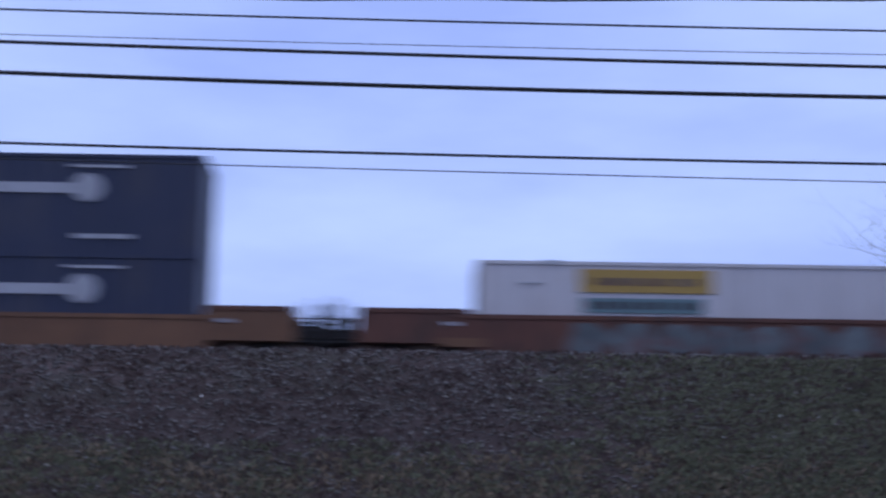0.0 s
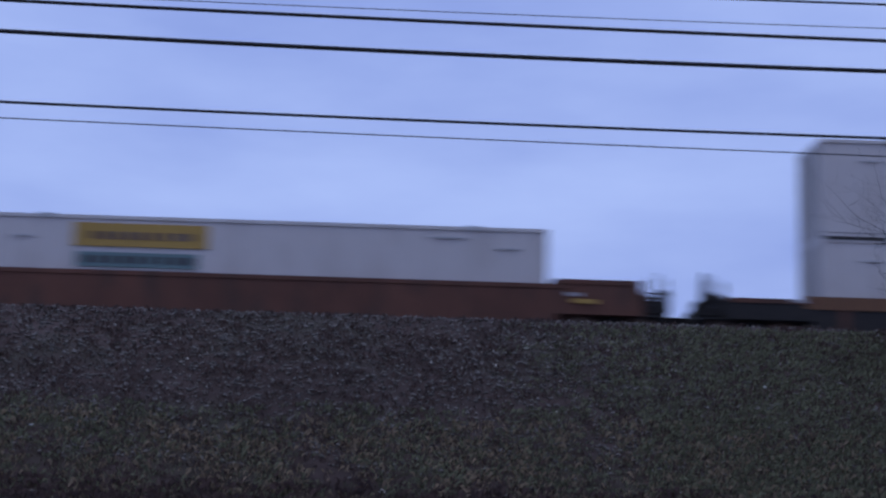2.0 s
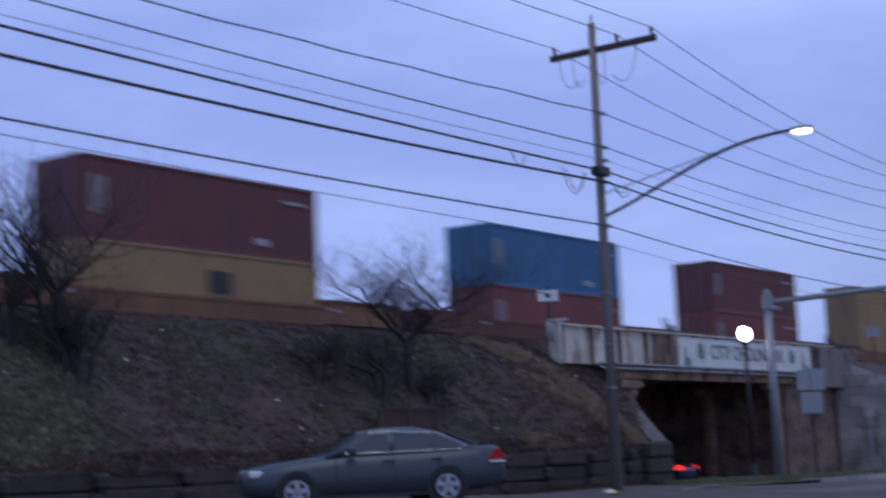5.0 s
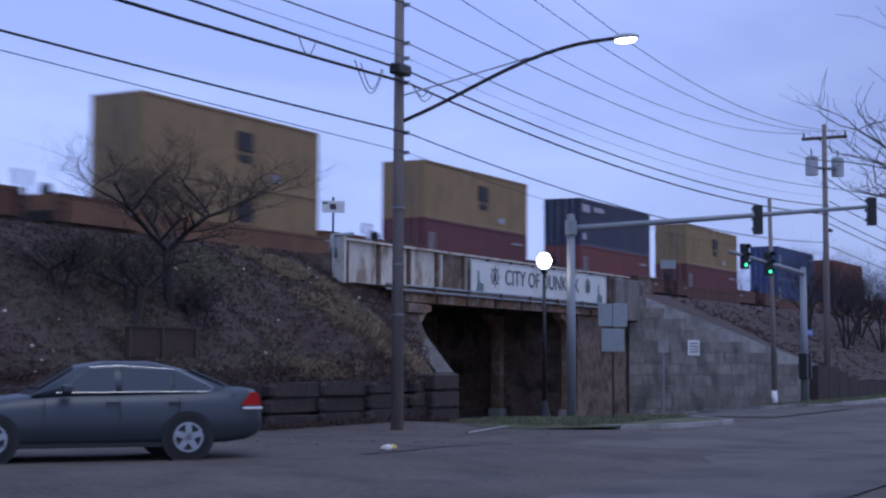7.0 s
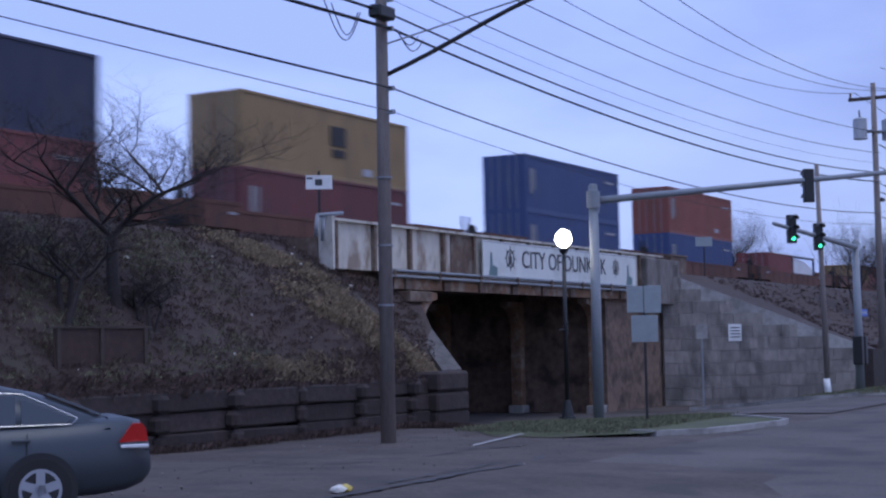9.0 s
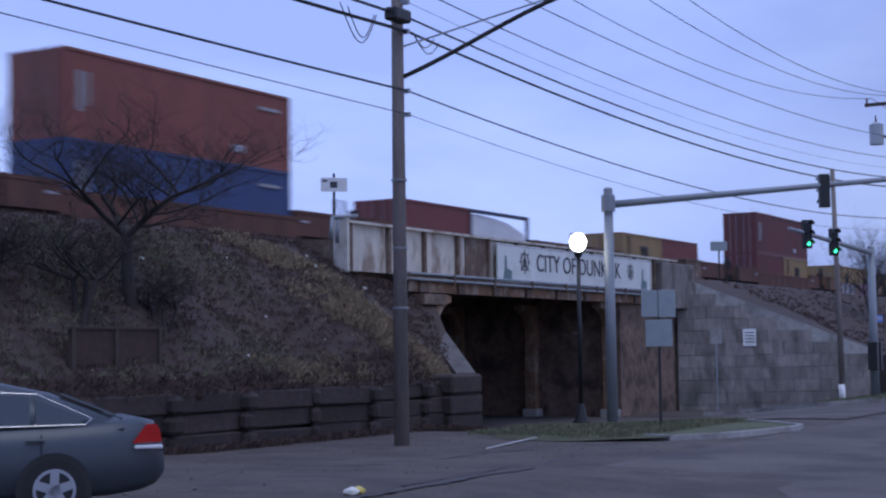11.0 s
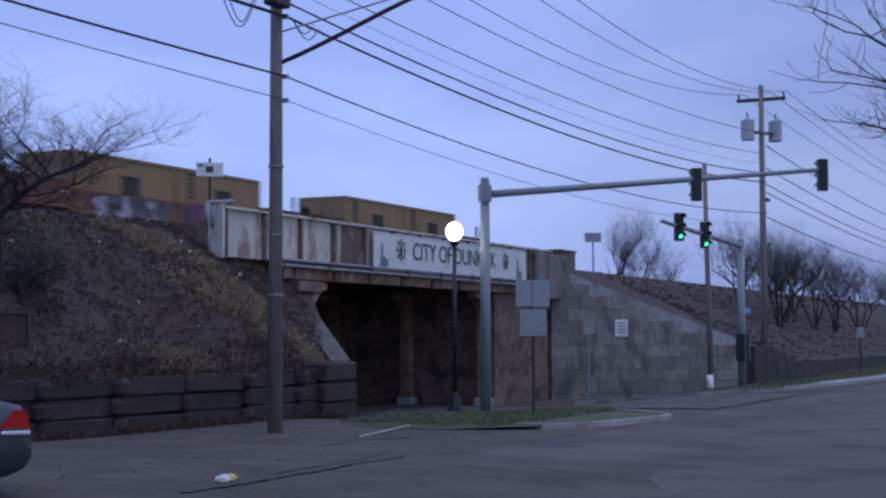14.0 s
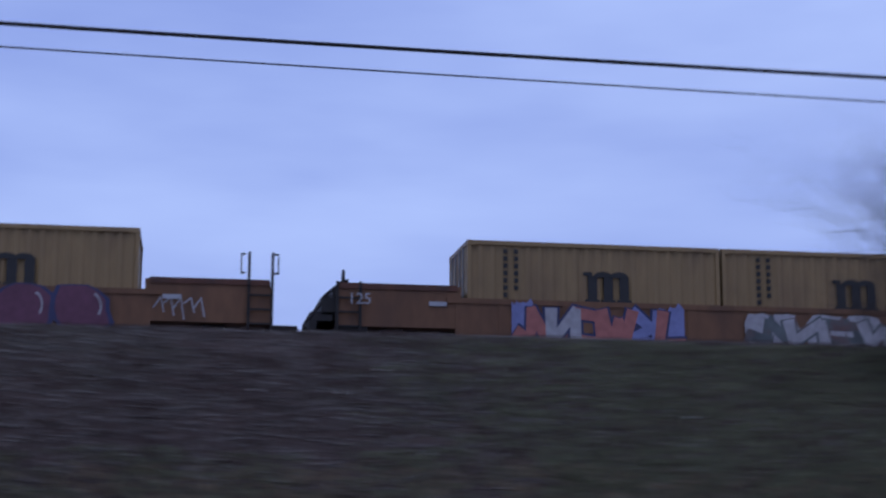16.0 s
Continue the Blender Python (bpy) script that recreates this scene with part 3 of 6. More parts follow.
ships_wheel(2.1, 0.78, 0.44)
ships_wheel(11.93, 0.8, 0.38)
for x in (0.75, 13.4):
    bm = bmesh.new()
    plate(bm, [(x - 0.35, -0.01, 0.12), (x + 0.3, -0.01, 0.12), (x + 0.32, -0.01, 0.42), (x - 0.05, -0.01, 0.5), (x - 0.1, -0.01, 0.95), (x - 0.2, -0.01, 0.95), (x - 0.24, -0.01, 0.45)], (0, 0.01, 0))
    part("lighthouse_motif", bm, M["banner_teal"], sign, "faded green motif")

# abutments, tunnel walls and piers
bm = bmesh.new()
addbox(bm, 37.6, 43.2, BY + 0.4, 46.0, -1.2, 4.24)
tagged(new("abutment_west", finish(bm, "abutment_west", M["tunnel"])), "sooty concrete west abutment", "abutment", "", "structure")
bm = bmesh.new()
addbox(bm, 59.2, 66.4, BY + 0.35, 46.0, -1.2, 4.24)
tagged(new("abutment_east", finish(bm, "abutment_east", M["tunnel"])), "stained brown concrete east abutment", "abutment", "", "structure")
bm = bmesh.new()
addbox(bm, 62.6, 66.6, BY - 0.25, BY + 1.2, 3.7, 5.72)
tagged(new("bridge_seat_east", finish(bm, "bridge_seat_east", M["old_concrete"], bevel=0.04)), "weathered concrete bridge seat block", "abutment", "", "structure")


def pier(x, y, side, label):
    z0 = ground_z(x, y) - 0.1
    p = thing("bridge_pier", x, y, z0, label, "pier", "piers of the underpass")
    h = 3.85 - z0
    part("shaft", bx(-0.2, 0.2, -0.25, 0.25, 0, h), M["haunch"], p, bevel=0.03)
    # curved haunch towards the opening
    bm = bmesh.new()
    prof = [(0.2, h), (0.2, h - 1.25)] + [(0.2 + 1.0 * (1 - math.cos(a)), h - 1.25 + 1.05 * math.sin(a)) for a in [math.pi / 2 * k / 6 for k in range(1, 7)]] + [(1.2, h)]
    plate(bm, [(side * px, -0.2, pz) for px, pz in prof], (0, 0.4, 0))
    part("haunch", bm, M["haunch"], p, "rust-stained curved haunch")
    part("base", bx(-0.3, 0.3, -0.35, 0.35, 0, 0.4), M["concrete"], p, bevel=0.03)
    return p


for y in (25.6, 29.2, 32.8, 36.4, 40.0):
    pier(43.5, y, 1, "rust-stained concrete pier with a curved haunch")
    pier(58.6, y, -1, "pale streaked concrete pier with a curved haunch")

# wing walls
bm = bmesh.new()
pts = [(wing_x(25.3), 25.3), (wing_x(21.9), 21.9)]
(xa, ya), (xb, yb) = pts
for off in (0.0,):
    prof = [(xa, ya, -1.2), (xb, yb, -1.2), (xb, yb, 1.3), (xa, ya, 3.35)]
    plate(bm, prof, (-0.45, 0.42, 0))
tagged(new("wing_wall_west", finish(bm, "wing_wall_west", M["block_grey"])), "sloping old concrete wing wall", "wall", "", "structure")
end_block = thing("wall_end_block", 38.3, 21.7, -0.5, "stack of rounded dark end stones of the foot wall", "wall", "", "structure")
for r, (w_, h_) in enumerate(((1.98, 0.62), (1.9, 0.58), (1.8, 0.58))):
    ob = part("stone", bx(0, w_, -0.04 * r, 0.8, 0.0, h_ - 0.012), M["dark_block"], end_block, bevel=0.07)
    ob.location = (0, 0, r * 0.6)
# near west haunch under the girder's seat
hn = thing("girder_seat_bracket", 42.9, 24.8, 2.15, "rust-stained girder seat with a curved pale haunch", "bracket")
bm = bmesh.new()
plate(bm, [(0.0, 0.0, 0.1), (0.0, 0.0, 1.62), (1.0, 0.0, 1.62)] + [(1.0 * (1 - math.cos(q)), 0.0, 0.1 + 1.3 * math.sin(q)) for q in [math.pi / 2 * k / 6 for k in range(6, 0, -1)]], (0, 0.5, 0))
part("haunch", bm, M["haunch"], hn, "pale streaked curved haunch")
part("seat", bx(-0.9, 0.5, -0.1, 0.5, 1.3, 1.64), M["girder_rust"], hn, "rusted seat beam", bevel=0.02)
# east wing wall with courses of blocks
ewall = thing("wing_wall_east", 65.4, 25.2, -0.9, "tall weathered concrete block wing wall", "wall", "", "structure")
dvec = Vector((0.78, -1.0, 0)).normalized()
nvec = Vector((-dvec.y, dvec.x, 0))
LEN = 9.8
core = bmesh.new()
plate(core, [(0, 0, -0.4), tuple(dvec * LEN + Vector((0, 0, -0.4))), tuple(dvec * LEN + Vector((0, 0, 2.35))), (*(dvec * 0.9).xy, 5.65), (0, 0, 5.9)], tuple(nvec * 0.7))
part("core", core, M["concrete"], ewall)
COURSE = 0.56
for r in range(12):
    z0, z1 = r * COURSE - 0.3, (r + 1) * COURSE - 0.3
    lim = LEN if z1 < 2.35 else 0.9 + (LEN - 0.9) * max(0.0, (5.65 - z1) / (5.65 - 2.35))
    s = -0.02 - (0.6 if r % 2 else 0.0)
    while s < lim - 0.15:
        e = min(s + 1.25 + 0.2 * random.random(), lim)
        a, b = max(s, 0) + 0.012, e - 0.012
        if b - a > 0.2:
            bm = bmesh.new()
            pr = 0.035 + 0.02 * random.random()
            p0, p1 = dvec * a, dvec * b
            plate(bm, [(p0.x, p0.y, z0 + 0.012), (p1.x, p1.y, z0 + 0.012), (p1.x, p1.y, z1 - 0.012), (p0.x, p0.y, z1 - 0.012)], tuple(-nvec * pr))
            part("block", bm, M["old_concrete"], ewall)
        s = e
cop = bmesh.new()
a, b = dvec * 0.9, dvec * LEN
plate(cop, [(a.x, a.y, 5.65), (b.x, b.y, 2.35), (b.x, b.y, 2.5), (a.x, a.y, 5.8)], tuple(nvec * 0.8))
part("coping", cop, M["concrete"], ewall, "pale sloping concrete coping")
# notice on the wall
nt = thing("wall_notice", *(Vector((65.4, 25.2, 2.0)) + dvec * 3.05 - nvec * 0.085), "small white notice on the block wall", "sign")
bm = bmesh.new()
plate(bm, [(0, 0, 0), tuple(dvec * 0.62), tuple(dvec * 0.62 + Vector((0, 0, 0.78))), (0, 0, 0.78)], tuple(-nvec * 0.02))
part("panel", bm, M["white"], nt)
for k in range(4):
    bm = bmesh.new()
    q = -nvec * 0.026
    plate(bm, [tuple(dvec * 0.1 + q + Vector((0, 0, 0.16 + 0.14 * k))), tuple(dvec * 0.54 + q + Vector((0, 0, 0.16 + 0.14 * k))), tuple(dvec * 0.54 + q + Vector((0, 0, 0.21 + 0.14 * k))), tuple(dvec * 0.1 + q + Vector((0, 0, 0.21 + 0.14 * k)))], tuple(nvec * 0.004))
    part("print_bar", bm, M["ink"], nt)
# ---- block wall along the foot of the west bank ----
foot = thing("foot_wall_west", 0, TOE_Y - 0.45, -0.3, "dark weathered block wall with stacked buttress stones", "wall", "", "structure")
x = -26.0
post_me = None
mesh_cache = {}
while x < 37.5:
    for r in range(3):
        key = (r, random.randrange(5))
        if key not in mesh_cache:
            bm = bmesh.new()
            addbox(bm, 0.02, 2.73, random.uniform(-0.05, 0.05), 0.5, r * 0.46 + 0.006, (r + 1) * 0.46 - 0.006)
            mesh_cache[key] = finish(bm, "block", M["dark_block"], bevel=0.035)
        ob = part("block", mesh_cache[key], None, foot)
        ob.location = (x, random.uniform(-0.03, 0.05), random.uniform(-0.015, 0.015))
        ob.rotation_euler = (0, radians(random.uniform(-1.1, 1.1)), radians(random.uniform(-0.8, 0.8)))
    for r in range(3):
        key = ("p", r, random.randrange(4))
        if key not in mesh_cache:
            bm = bmesh.new()
            addbox(bm, -0.2 + random.uniform(-0.05, 0.05), 0.2 + random.uniform(-0.06, 0.06), random.uniform(-0.34, -0.16), 0.1, r * 0.45 + 0.02, (r + 1) * 0.45 - 0.02)
            mesh_cache[key] = finish(bm, "buttress_stone", M["dark_block"], bevel=0.09)
        ob = part("buttress_stone", mesh_cache[key], None, foot)
        ob.location = (x + random.uniform(-0.04, 0.04), 0, 0)
    x += 2.75
bm = bmesh.new()
addbox(bm, -600, 38.4, TOE_Y - 0.05, TOE_Y + 0.6, -0.6, TOE_Z - 0.3)
tagged(new("foot_wall_core", finish(bm, "foot_wall_core", M["dark_block"])), "dark earth and rubble behind the block wall", "wall", "", "structure")
# ---- the train ----
MOVERS = []
CONTAINER_H = 2.9


def ribbed(bm, L, y, z0, z1, depth, pitch, sgn):
    """A side wall with trapezoid corrugation, hollows towards the inside."""
    x, pts = 0.0, []
    while x < L - 0.01:
        for fx, dd in ((0, 0), (0.25, 0), (0.5, depth), (0.75, depth)):
            if x + fx * pitch <= L:
                pts.append((x + fx * pitch, y + sgn * dd))
        x += pitch
    pts.append((L, y))
    lo = [bm.verts.new((px, py, z0)) for px, py in pts]
    hi = [bm.verts.new((px, py, z1)) for px, py in pts]
    for i in range(len(pts) - 1):
        bm.faces.new((lo[i], lo[i + 1], hi[i + 1], hi[i]))


SHELLS = {}


def shell(L, H, col, style):
    key = (L, H, col, style)
    if key in SHELLS:
        return SHELLS[key]
    W = 2.44
    depth, pitch = (0.018, 0.42) if style == "smooth" else (0.036, 0.28)
    side = []
    for y, s in ((0.03, 1), (W - 0.03, -1)):
        bm = bmesh.new()
        ribbed(bm, L, y, 0.14, H - 0.09, depth, pitch, s)
        side.append(finish(bm, "side_wall", BOX_COL[col]))
    bm = bmesh.new()
    addbox(bm, 0.05, L - 0.05, 0.05, W - 0.05, H - 0.05, H - 0.02)
    k = 0.4
    while k < L - 0.4:
        addbox(bm, k, k + 0.12, 0.12, W - 0.12, H - 0.02, H - 0.004)
        k += 0.6
    roof = finish(bm, "roof", BOX_COL[col])
    bm = bmesh.new()
    for y in (0.0, W - 0.06):
        addbox(bm, 0, L, y, y + 0.06, H - 0.10, H)
        addbox(bm, 0, L, y, y + 0.06, 0, 0.16)
    for x in (0.0, L - 0.09):
        addbox(bm, x, x + 0.09, 0.06, W - 0.06, H - 0.11, H)
        addbox(bm, x, x + 0.09, 0.06, W - 0.06, 0, 0.16)
        for y in (0.0, W - 0.13):
            addbox(bm, x, x + 0.09, y, y + 0.13, 0.16, H - 0.1)
    frame_me = finish(bm, "frame", BOX_COL[col])
    bm = bmesh.new()
    addbox(bm, 0.1, L - 0.1, 0.08, W - 0.08, 0.05, 0.14)
    floor_me = finish(bm, "floor", M["undercarriage"])
    bm = bmesh.new()
    ribs = 8
    for i in range(ribs):
        y = 0.14 + i * (W - 0.28) / ribs
        addbox(bm, L - 0.06 - (0.03 if i % 2 else 0.0), L - 0.03, y, y + (W - 0.28) / ribs, 0.16, H - 0.1)
    end_me = finish(bm, "end_wall", BOX_COL[col])
    doors = []
    for y0, y1 in ((0.13, W / 2 - 0.01), (W / 2 + 0.01, W - 0.13)):
        bm = bmesh.new()
        addbox(bm, 0.02, 0.06, y0, y1, 0.16, H - 0.11)
        for q in range(4):
            z = 0.3 + q * (H - 0.6) / 4
            addbox(bm, 0.005, 0.02, y0 + 0.06, y1 - 0.06, z, z + (H - 0.6) / 4 - 0.14)
        doors.append(finish(bm, "door", BOX_COL[col]))
    rod = finish(tb((-0.012, 0, 0.12), (-0.012, 0, H - 0.08), 0.02, n=6), "lock_rod", M["lock_steel"])
    bm = bmesh.new()
    addbox(bm, -0.006, 0.172, -0.006, 0.156, 0, 0.118)
    cast = finish(bm, "corner_casting", BOX_COL[col])
    SHELLS[key] = (side, roof, frame_me, floor_me, end_me, doors, rod, cast)
    return SHELLS[key]


def container(s, L, z, col, label, H=CONTAINER_H, style="", marks=()):
    """A box resting in or on a car; s: its place along the train."""
    c = thing("container", s, FACE, z, label, "container", "containers on the train")
    side, roof, frame_me, floor_me, end_me, doors, rod, cast = shell(L, H, col, style)
    part("side_wall", side[0], None, c)
    part("side_wall", side[1], None, c)
    part("roof", roof, None, c)
    part("frame", frame_me, None, c)
    part("floor", floor_me, None, c)
    part("end_wall", end_me, None, c)
    for d, ys_ in zip(doors, ((0.5, 0.95), (1.5, 1.95))):
        dr = part("door", d, None, c)
        for yy in ys_:
            o = part("lock_rod", rod, None, dr)
            o.location = (0, yy, 0)
    xs_ = [0, L - 0.166] + ([1.98, L - 2.15] if L > 15 else [])
    for xx in xs_:
        for yy in (0, 2.29):
            for zz in (0, H - 0.118):
                o = part("corner_casting", cast, None, c)
                o.location = (xx, yy, zz)
    for m_, x0, x1, z0, z1, lab in marks:
        if "emblem" in lab and "round" in lab:
            part("emblem", tb(((x0 + x1) / 2, -0.012, (z0 + z1) / 2), ((x0 + x1) / 2, 0.03, (z0 + z1) / 2), 0.42, n=18), M[m_], c, lab)
            continue
        part("marking", bx(x0, x1, -0.012, 0.03, z0, z1), M[m_], c, lab)
    MOVERS.append(c)
    return c


def white53(s, z, banner_x):
    # the black mark along the bottom rail is painted shade, with no gap behind it
    marks = [("banner_yellow", banner_x, banner_x + 3.75, 2.02, 2.68, "amber lettered banner"), ("banner_teal", banner_x + 0.1, banner_x + 3.5, 1.44, 1.86, "teal lettered panel"),
             ("logo_white", banner_x + 0.02, banner_x + 3.62, 1.36, 1.40, "pale rule"), ("grey_box", 1.2, 1.75, 2.25, 2.29, "small grey print bar"), ("grey_box", 13.9, 14.6, 0.55, 0.6, "small grey print bar"), ("black", 0.1, 16.1, 0.0, 0.055, "black strip painted as the shade under the bottom rail"), ("lock_steel", 0.1, 16.1, 0.17, 0.19, "thin grey rail"),
             ("grey_box", 12.9, 13.9, 2.55, 2.59, "small grey print bar"), ("grey_box", 2.4, 3.6, 0.5, 0.54, "small grey print bar"), ("grey_box", 14.8, 15.4, 2.28, 2.32, "small grey print bar")]
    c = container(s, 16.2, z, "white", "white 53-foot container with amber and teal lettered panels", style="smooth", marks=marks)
    for xx in (1.93, 13.9):
        part("lifting_plate", bx(xx, xx + 0.38, -0.02, 0.03, 2.80, 2.93), M["grey_box"], c, "grey lifting-post casting")
        part("lifting_plate", bx(xx, xx + 0.38, -0.02, 0.03, 0.0, 0.3), M["grey_box"], c, "grey lifting-post casting")
    # black end strips paint the seam's shade where boxes stack
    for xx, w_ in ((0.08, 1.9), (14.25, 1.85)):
        part("gap_shade_strip", bx(xx, xx + w_, -0.016, 0.03, -0.03, 0.07), M["black"], c, "black strip painted as stacking-gap shade")
    # unreadable lettering on the panels, as bars
    for k in range(9):
        w = 0.2 + 0.1 * random.random()
        part("print_bar", bx(banner_x + 0.45 + k * 0.33, banner_x + 0.45 + k * 0.33 + w, -0.02, -0.008, 2.22, 2.44), M["girder_rust"], c)
        part("print_bar", bx(banner_x + 0.25 + k * 0.36, banner_x + 0.25 + k * 0.36 + w, -0.02, -0.008, 1.55, 1.76), M["ink"], c)
    return c


def truck(parent, x, lab=""):
    t = part("bogie", bx(x - 1.25, x + 1.25, 0.28, 0.42, 0.38, 0.62), M["undercarriage"], parent, lab)
    part("side_frame", bx(x - 1.25, x + 1.25, 2.02, 2.16, 0.38, 0.62), M["undercarriage"], t)
    part("bolster", bx(x - 0.25, x + 0.25, 0.2, 2.24, 0.5, 0.85), M["undercarriage"], t)
    for dx in (-0.88, 0.88):
        for y in (0.42, 1.9):
            part("wheel", tb((x + dx, y, 0.46), (x + dx, y + 0.12, 0.46), 0.455, n=20), M["steel"], t, smooth=False)
        part("axle", tb((x + dx, 0.4, 0.46), (x + dx, 2.04, 0.46), 0.08), M["undercarriage"], t)


def well_car(s, L, ext0, ext1, kind, label, shared=False, tags=(), ladders=True):
    """A well car under boxes of length L that start at s; ext: platform length past each end."""
    c = thing("well_car", s, FACE, RAIL, label, "freight car", "well cars of the train")
    body = M["car_orange"] if kind in ("ochre", "channel") else M["car_rust"]
    top = 1.55 if kind != "deep" else 1.68
    for k, y in enumerate((-0.14, 2.46)):
        if kind == "channel":
            part("side_sill", bx(-0.5, L + 0.5, y, y + 0.12, 1.18, 1.55), body, c, "ochre channel side sill")
            # near-black sheet stands in for the shade of the open recess below the sill
            part("side_plate", bx(-0.3, L + 0.3, y + 0.04, y + 0.1, 0.3, 1.18), M["undercarriage"], c, "near-black plate painted as the shaded open recess")
            for q in range(5):
                xx = 0.6 + q * (L - 1.2) / 4
                part("side_post", bx(xx - 0.12, xx + 0.12, y - 0.01, y + 0.08, 0.3, 1.18), M["car_rust"], c)
        else:
            part("side_plate", bx(-0.3, L + 0.3, y, y + 0.1, 0.28, top - 0.12), body, c)
            part("side_sill", bx(-0.5, L + 0.5, y - 0.03, y + 0.13, top - 0.12, top), body, c, "rolled top sill")
            for q in range(int(L / 1.5)):
                xx = 0.75 + q * 1.5
                part("rib", bx(xx - 0.05, xx + 0.05, y - 0.02, y + 0.12, 0.3, top - 0.12), body, c)
    part("well_floor", bx(-0.2, L + 0.2, 0, 2.44, 0.24, 0.34), M["undercarriage"], c)
    for k, (x0, x1) in enumerate(((-ext0, -0.16), (L + 0.16, L + ext1))):
        if x1 - x0 < 0.3:
            continue
        w = x1 - x0
        inner = (x1 - 0.0) if k == 0 else x0
        sgn = -1 if k == 0 else 1
        long_end = ladders and w > 2.6
        cut = w * (0.93 if long_end else 0.74)
        e0, e1 = sorted((inner, inner + sgn * cut))
        eh = 1.42 if kind == "channel" else 1.80
        bm = bmesh.new()
        plate(bm, [(e0, -0.12, 0.85), (e1, -0.12, 0.85), (e1 - (0.08 if k else 0), -0.12, eh), (e0 + (0.0 if k else 0.08), -0.12, eh)], (0, 2.68, 0))
        part("end_body", bm, body if kind != "channel" else M["undercarriage"], c, "sloped end body of the car")
        part("top_sill", bx(e0 + 0.1, e1 - 0.1, -0.15, 2.59, eh - 0.1, eh + 0.03), M["car_rust"], c, "dark rolled top sill")
        f0, f1 = sorted((inner + sgn * (w - 0.8 if long_end else cut), inner + sgn * (w - 0.22)))
        part("end_platform", bx(f0, f1, 0.1, 2.34, 0.85, 1.22), M["undercarriage"], c, "dark open end platform")
        bm = bmesh.new()
        for zz in (0.5, 0.82, 1.14, 1.46):
            addbox(bm, f0, f1, -0.2, -0.16, zz, zz + 0.04)
        for xx in (f0, f1 - 0.06):
            addbox(bm, xx, xx + 0.06, -0.21, -0.15, 0.4, 2.45 if ladders and k else 1.85)
            if ladders and k:
                out = -0.16 if xx == f0 else 0.06
                addbox(bm, xx + out, xx + out + 0.1, -0.2, -0.17, 2.38, 2.42)
                addbox(bm, xx + (out if xx == f0 else out + 0.08), xx + (out if xx == f0 else out + 0.08) + 0.03, -0.2, -0.17, 1.95, 2.42)
                addbox(bm, xx + out, xx + out + 0.1, -0.2, -0.17, 1.95, 1.99)
        part("ladder", bm, M["undercarriage"], c, "steel ladder and grab posts")
        tip = inner + sgn * w
        c0, c1 = sorted((tip - sgn * 0.3, tip + sgn * 0.42))
        if not long_end:
            # brake rigging and hoses over the shared bogie
            bm = bmesh.new()
            g0, g1 = sorted((inner + sgn * cut, tip - sgn * 0.1))
            for q in range(3):
                xx = g0 + (g1 - g0) * (q + 0.5) / 3
                addbox(bm, xx - 0.16, xx + 0.1, 0.0, 0.5, 0.95, 1.30 + 0.16 * ((q * 2 + k) % 3))
                tube(bm, (xx, 0.0, 1.2), (xx + 0.05, 0.0, 1.95 + 0.14 * (q % 2)), 0.025, n=5)
            tube(bm, (g0, -0.02, 1.28), (g1, -0.02, 1.5), 0.04, n=5)
            part("end_gear", bm, M["undercarriage"], c, "dark brake gear and upright rods")
        part("coupler", bx(c0, c1, 1.08, 1.36, 0.72, 0.98), M["undercarriage"], c, bevel=0.03)
        if k == 0 and w > 2:
            bm = bmesh.new()
            tube(bm, (f0 + 0.3, 0.5, 1.2), (f0 + 0.3, 0.5, 2.0), 0.05)
            tube(bm, (f0 + 0.24, 0.5, 1.95), (f0 + 0.2, 0.5, 1.95), 0.28, n=14)
            part("brake_wheel", bm, M["undercarriage"], c, "hand-brake wheel on its post")
        if not (shared and k == 0):
            truck(c, inner + sgn * (w * 0.5 if w > 2.2 else w - 0.1))
    for k in range(2):
        xx = -0.9 if k == 0 else L + 0.55
        part("stencil_bar", bx(xx, xx + 0.4, -0.155, -0.12, 1.35, 1.45), M["logo_white"], c, "small pale stencil")
    for m_, x0, x1, z0, z1, lab in tags:
        part("paint_mark", bx(x0, x1, -0.185, -0.14, z0, z1), M[m_], c, lab)
    MOVERS.append(c)
    return c


def graffiti(car, x, w, z0, z1, fill, edge, label, seed):
    """A row of bulging sprayed letterforms, flat paint on the car's side."""
    rnd = random.Random(seed)
    n = max(2, int(w / 1.15))
    for i in range(n):
        cx, cw = x + (i + 0.5) * w / n, w / n * 0.52
        for grow, m_, y in ((1.12, edge, -0.186), (0.95, fill, -0.192)):
            bm = bmesh.new()
            rnd2 = random.Random(seed * 31 + i)
            pts = []
            for k in range(14):
                a = 2 * math.pi * k / 14
                r = 0.82 + 0.35 * rnd2.random()
                pts.append((cx + math.cos(a) * cw * r * grow, y, (z0 + z1) / 2 + max(-1, min(1, math.sin(a) * r * 1.1)) * (z1 - z0) / 2 * min(grow, 1.0)))
            plate(bm, pts, (0, 0.012, 0))
            part("graffiti", bm, M[m_], car, label if grow < 1 else "")


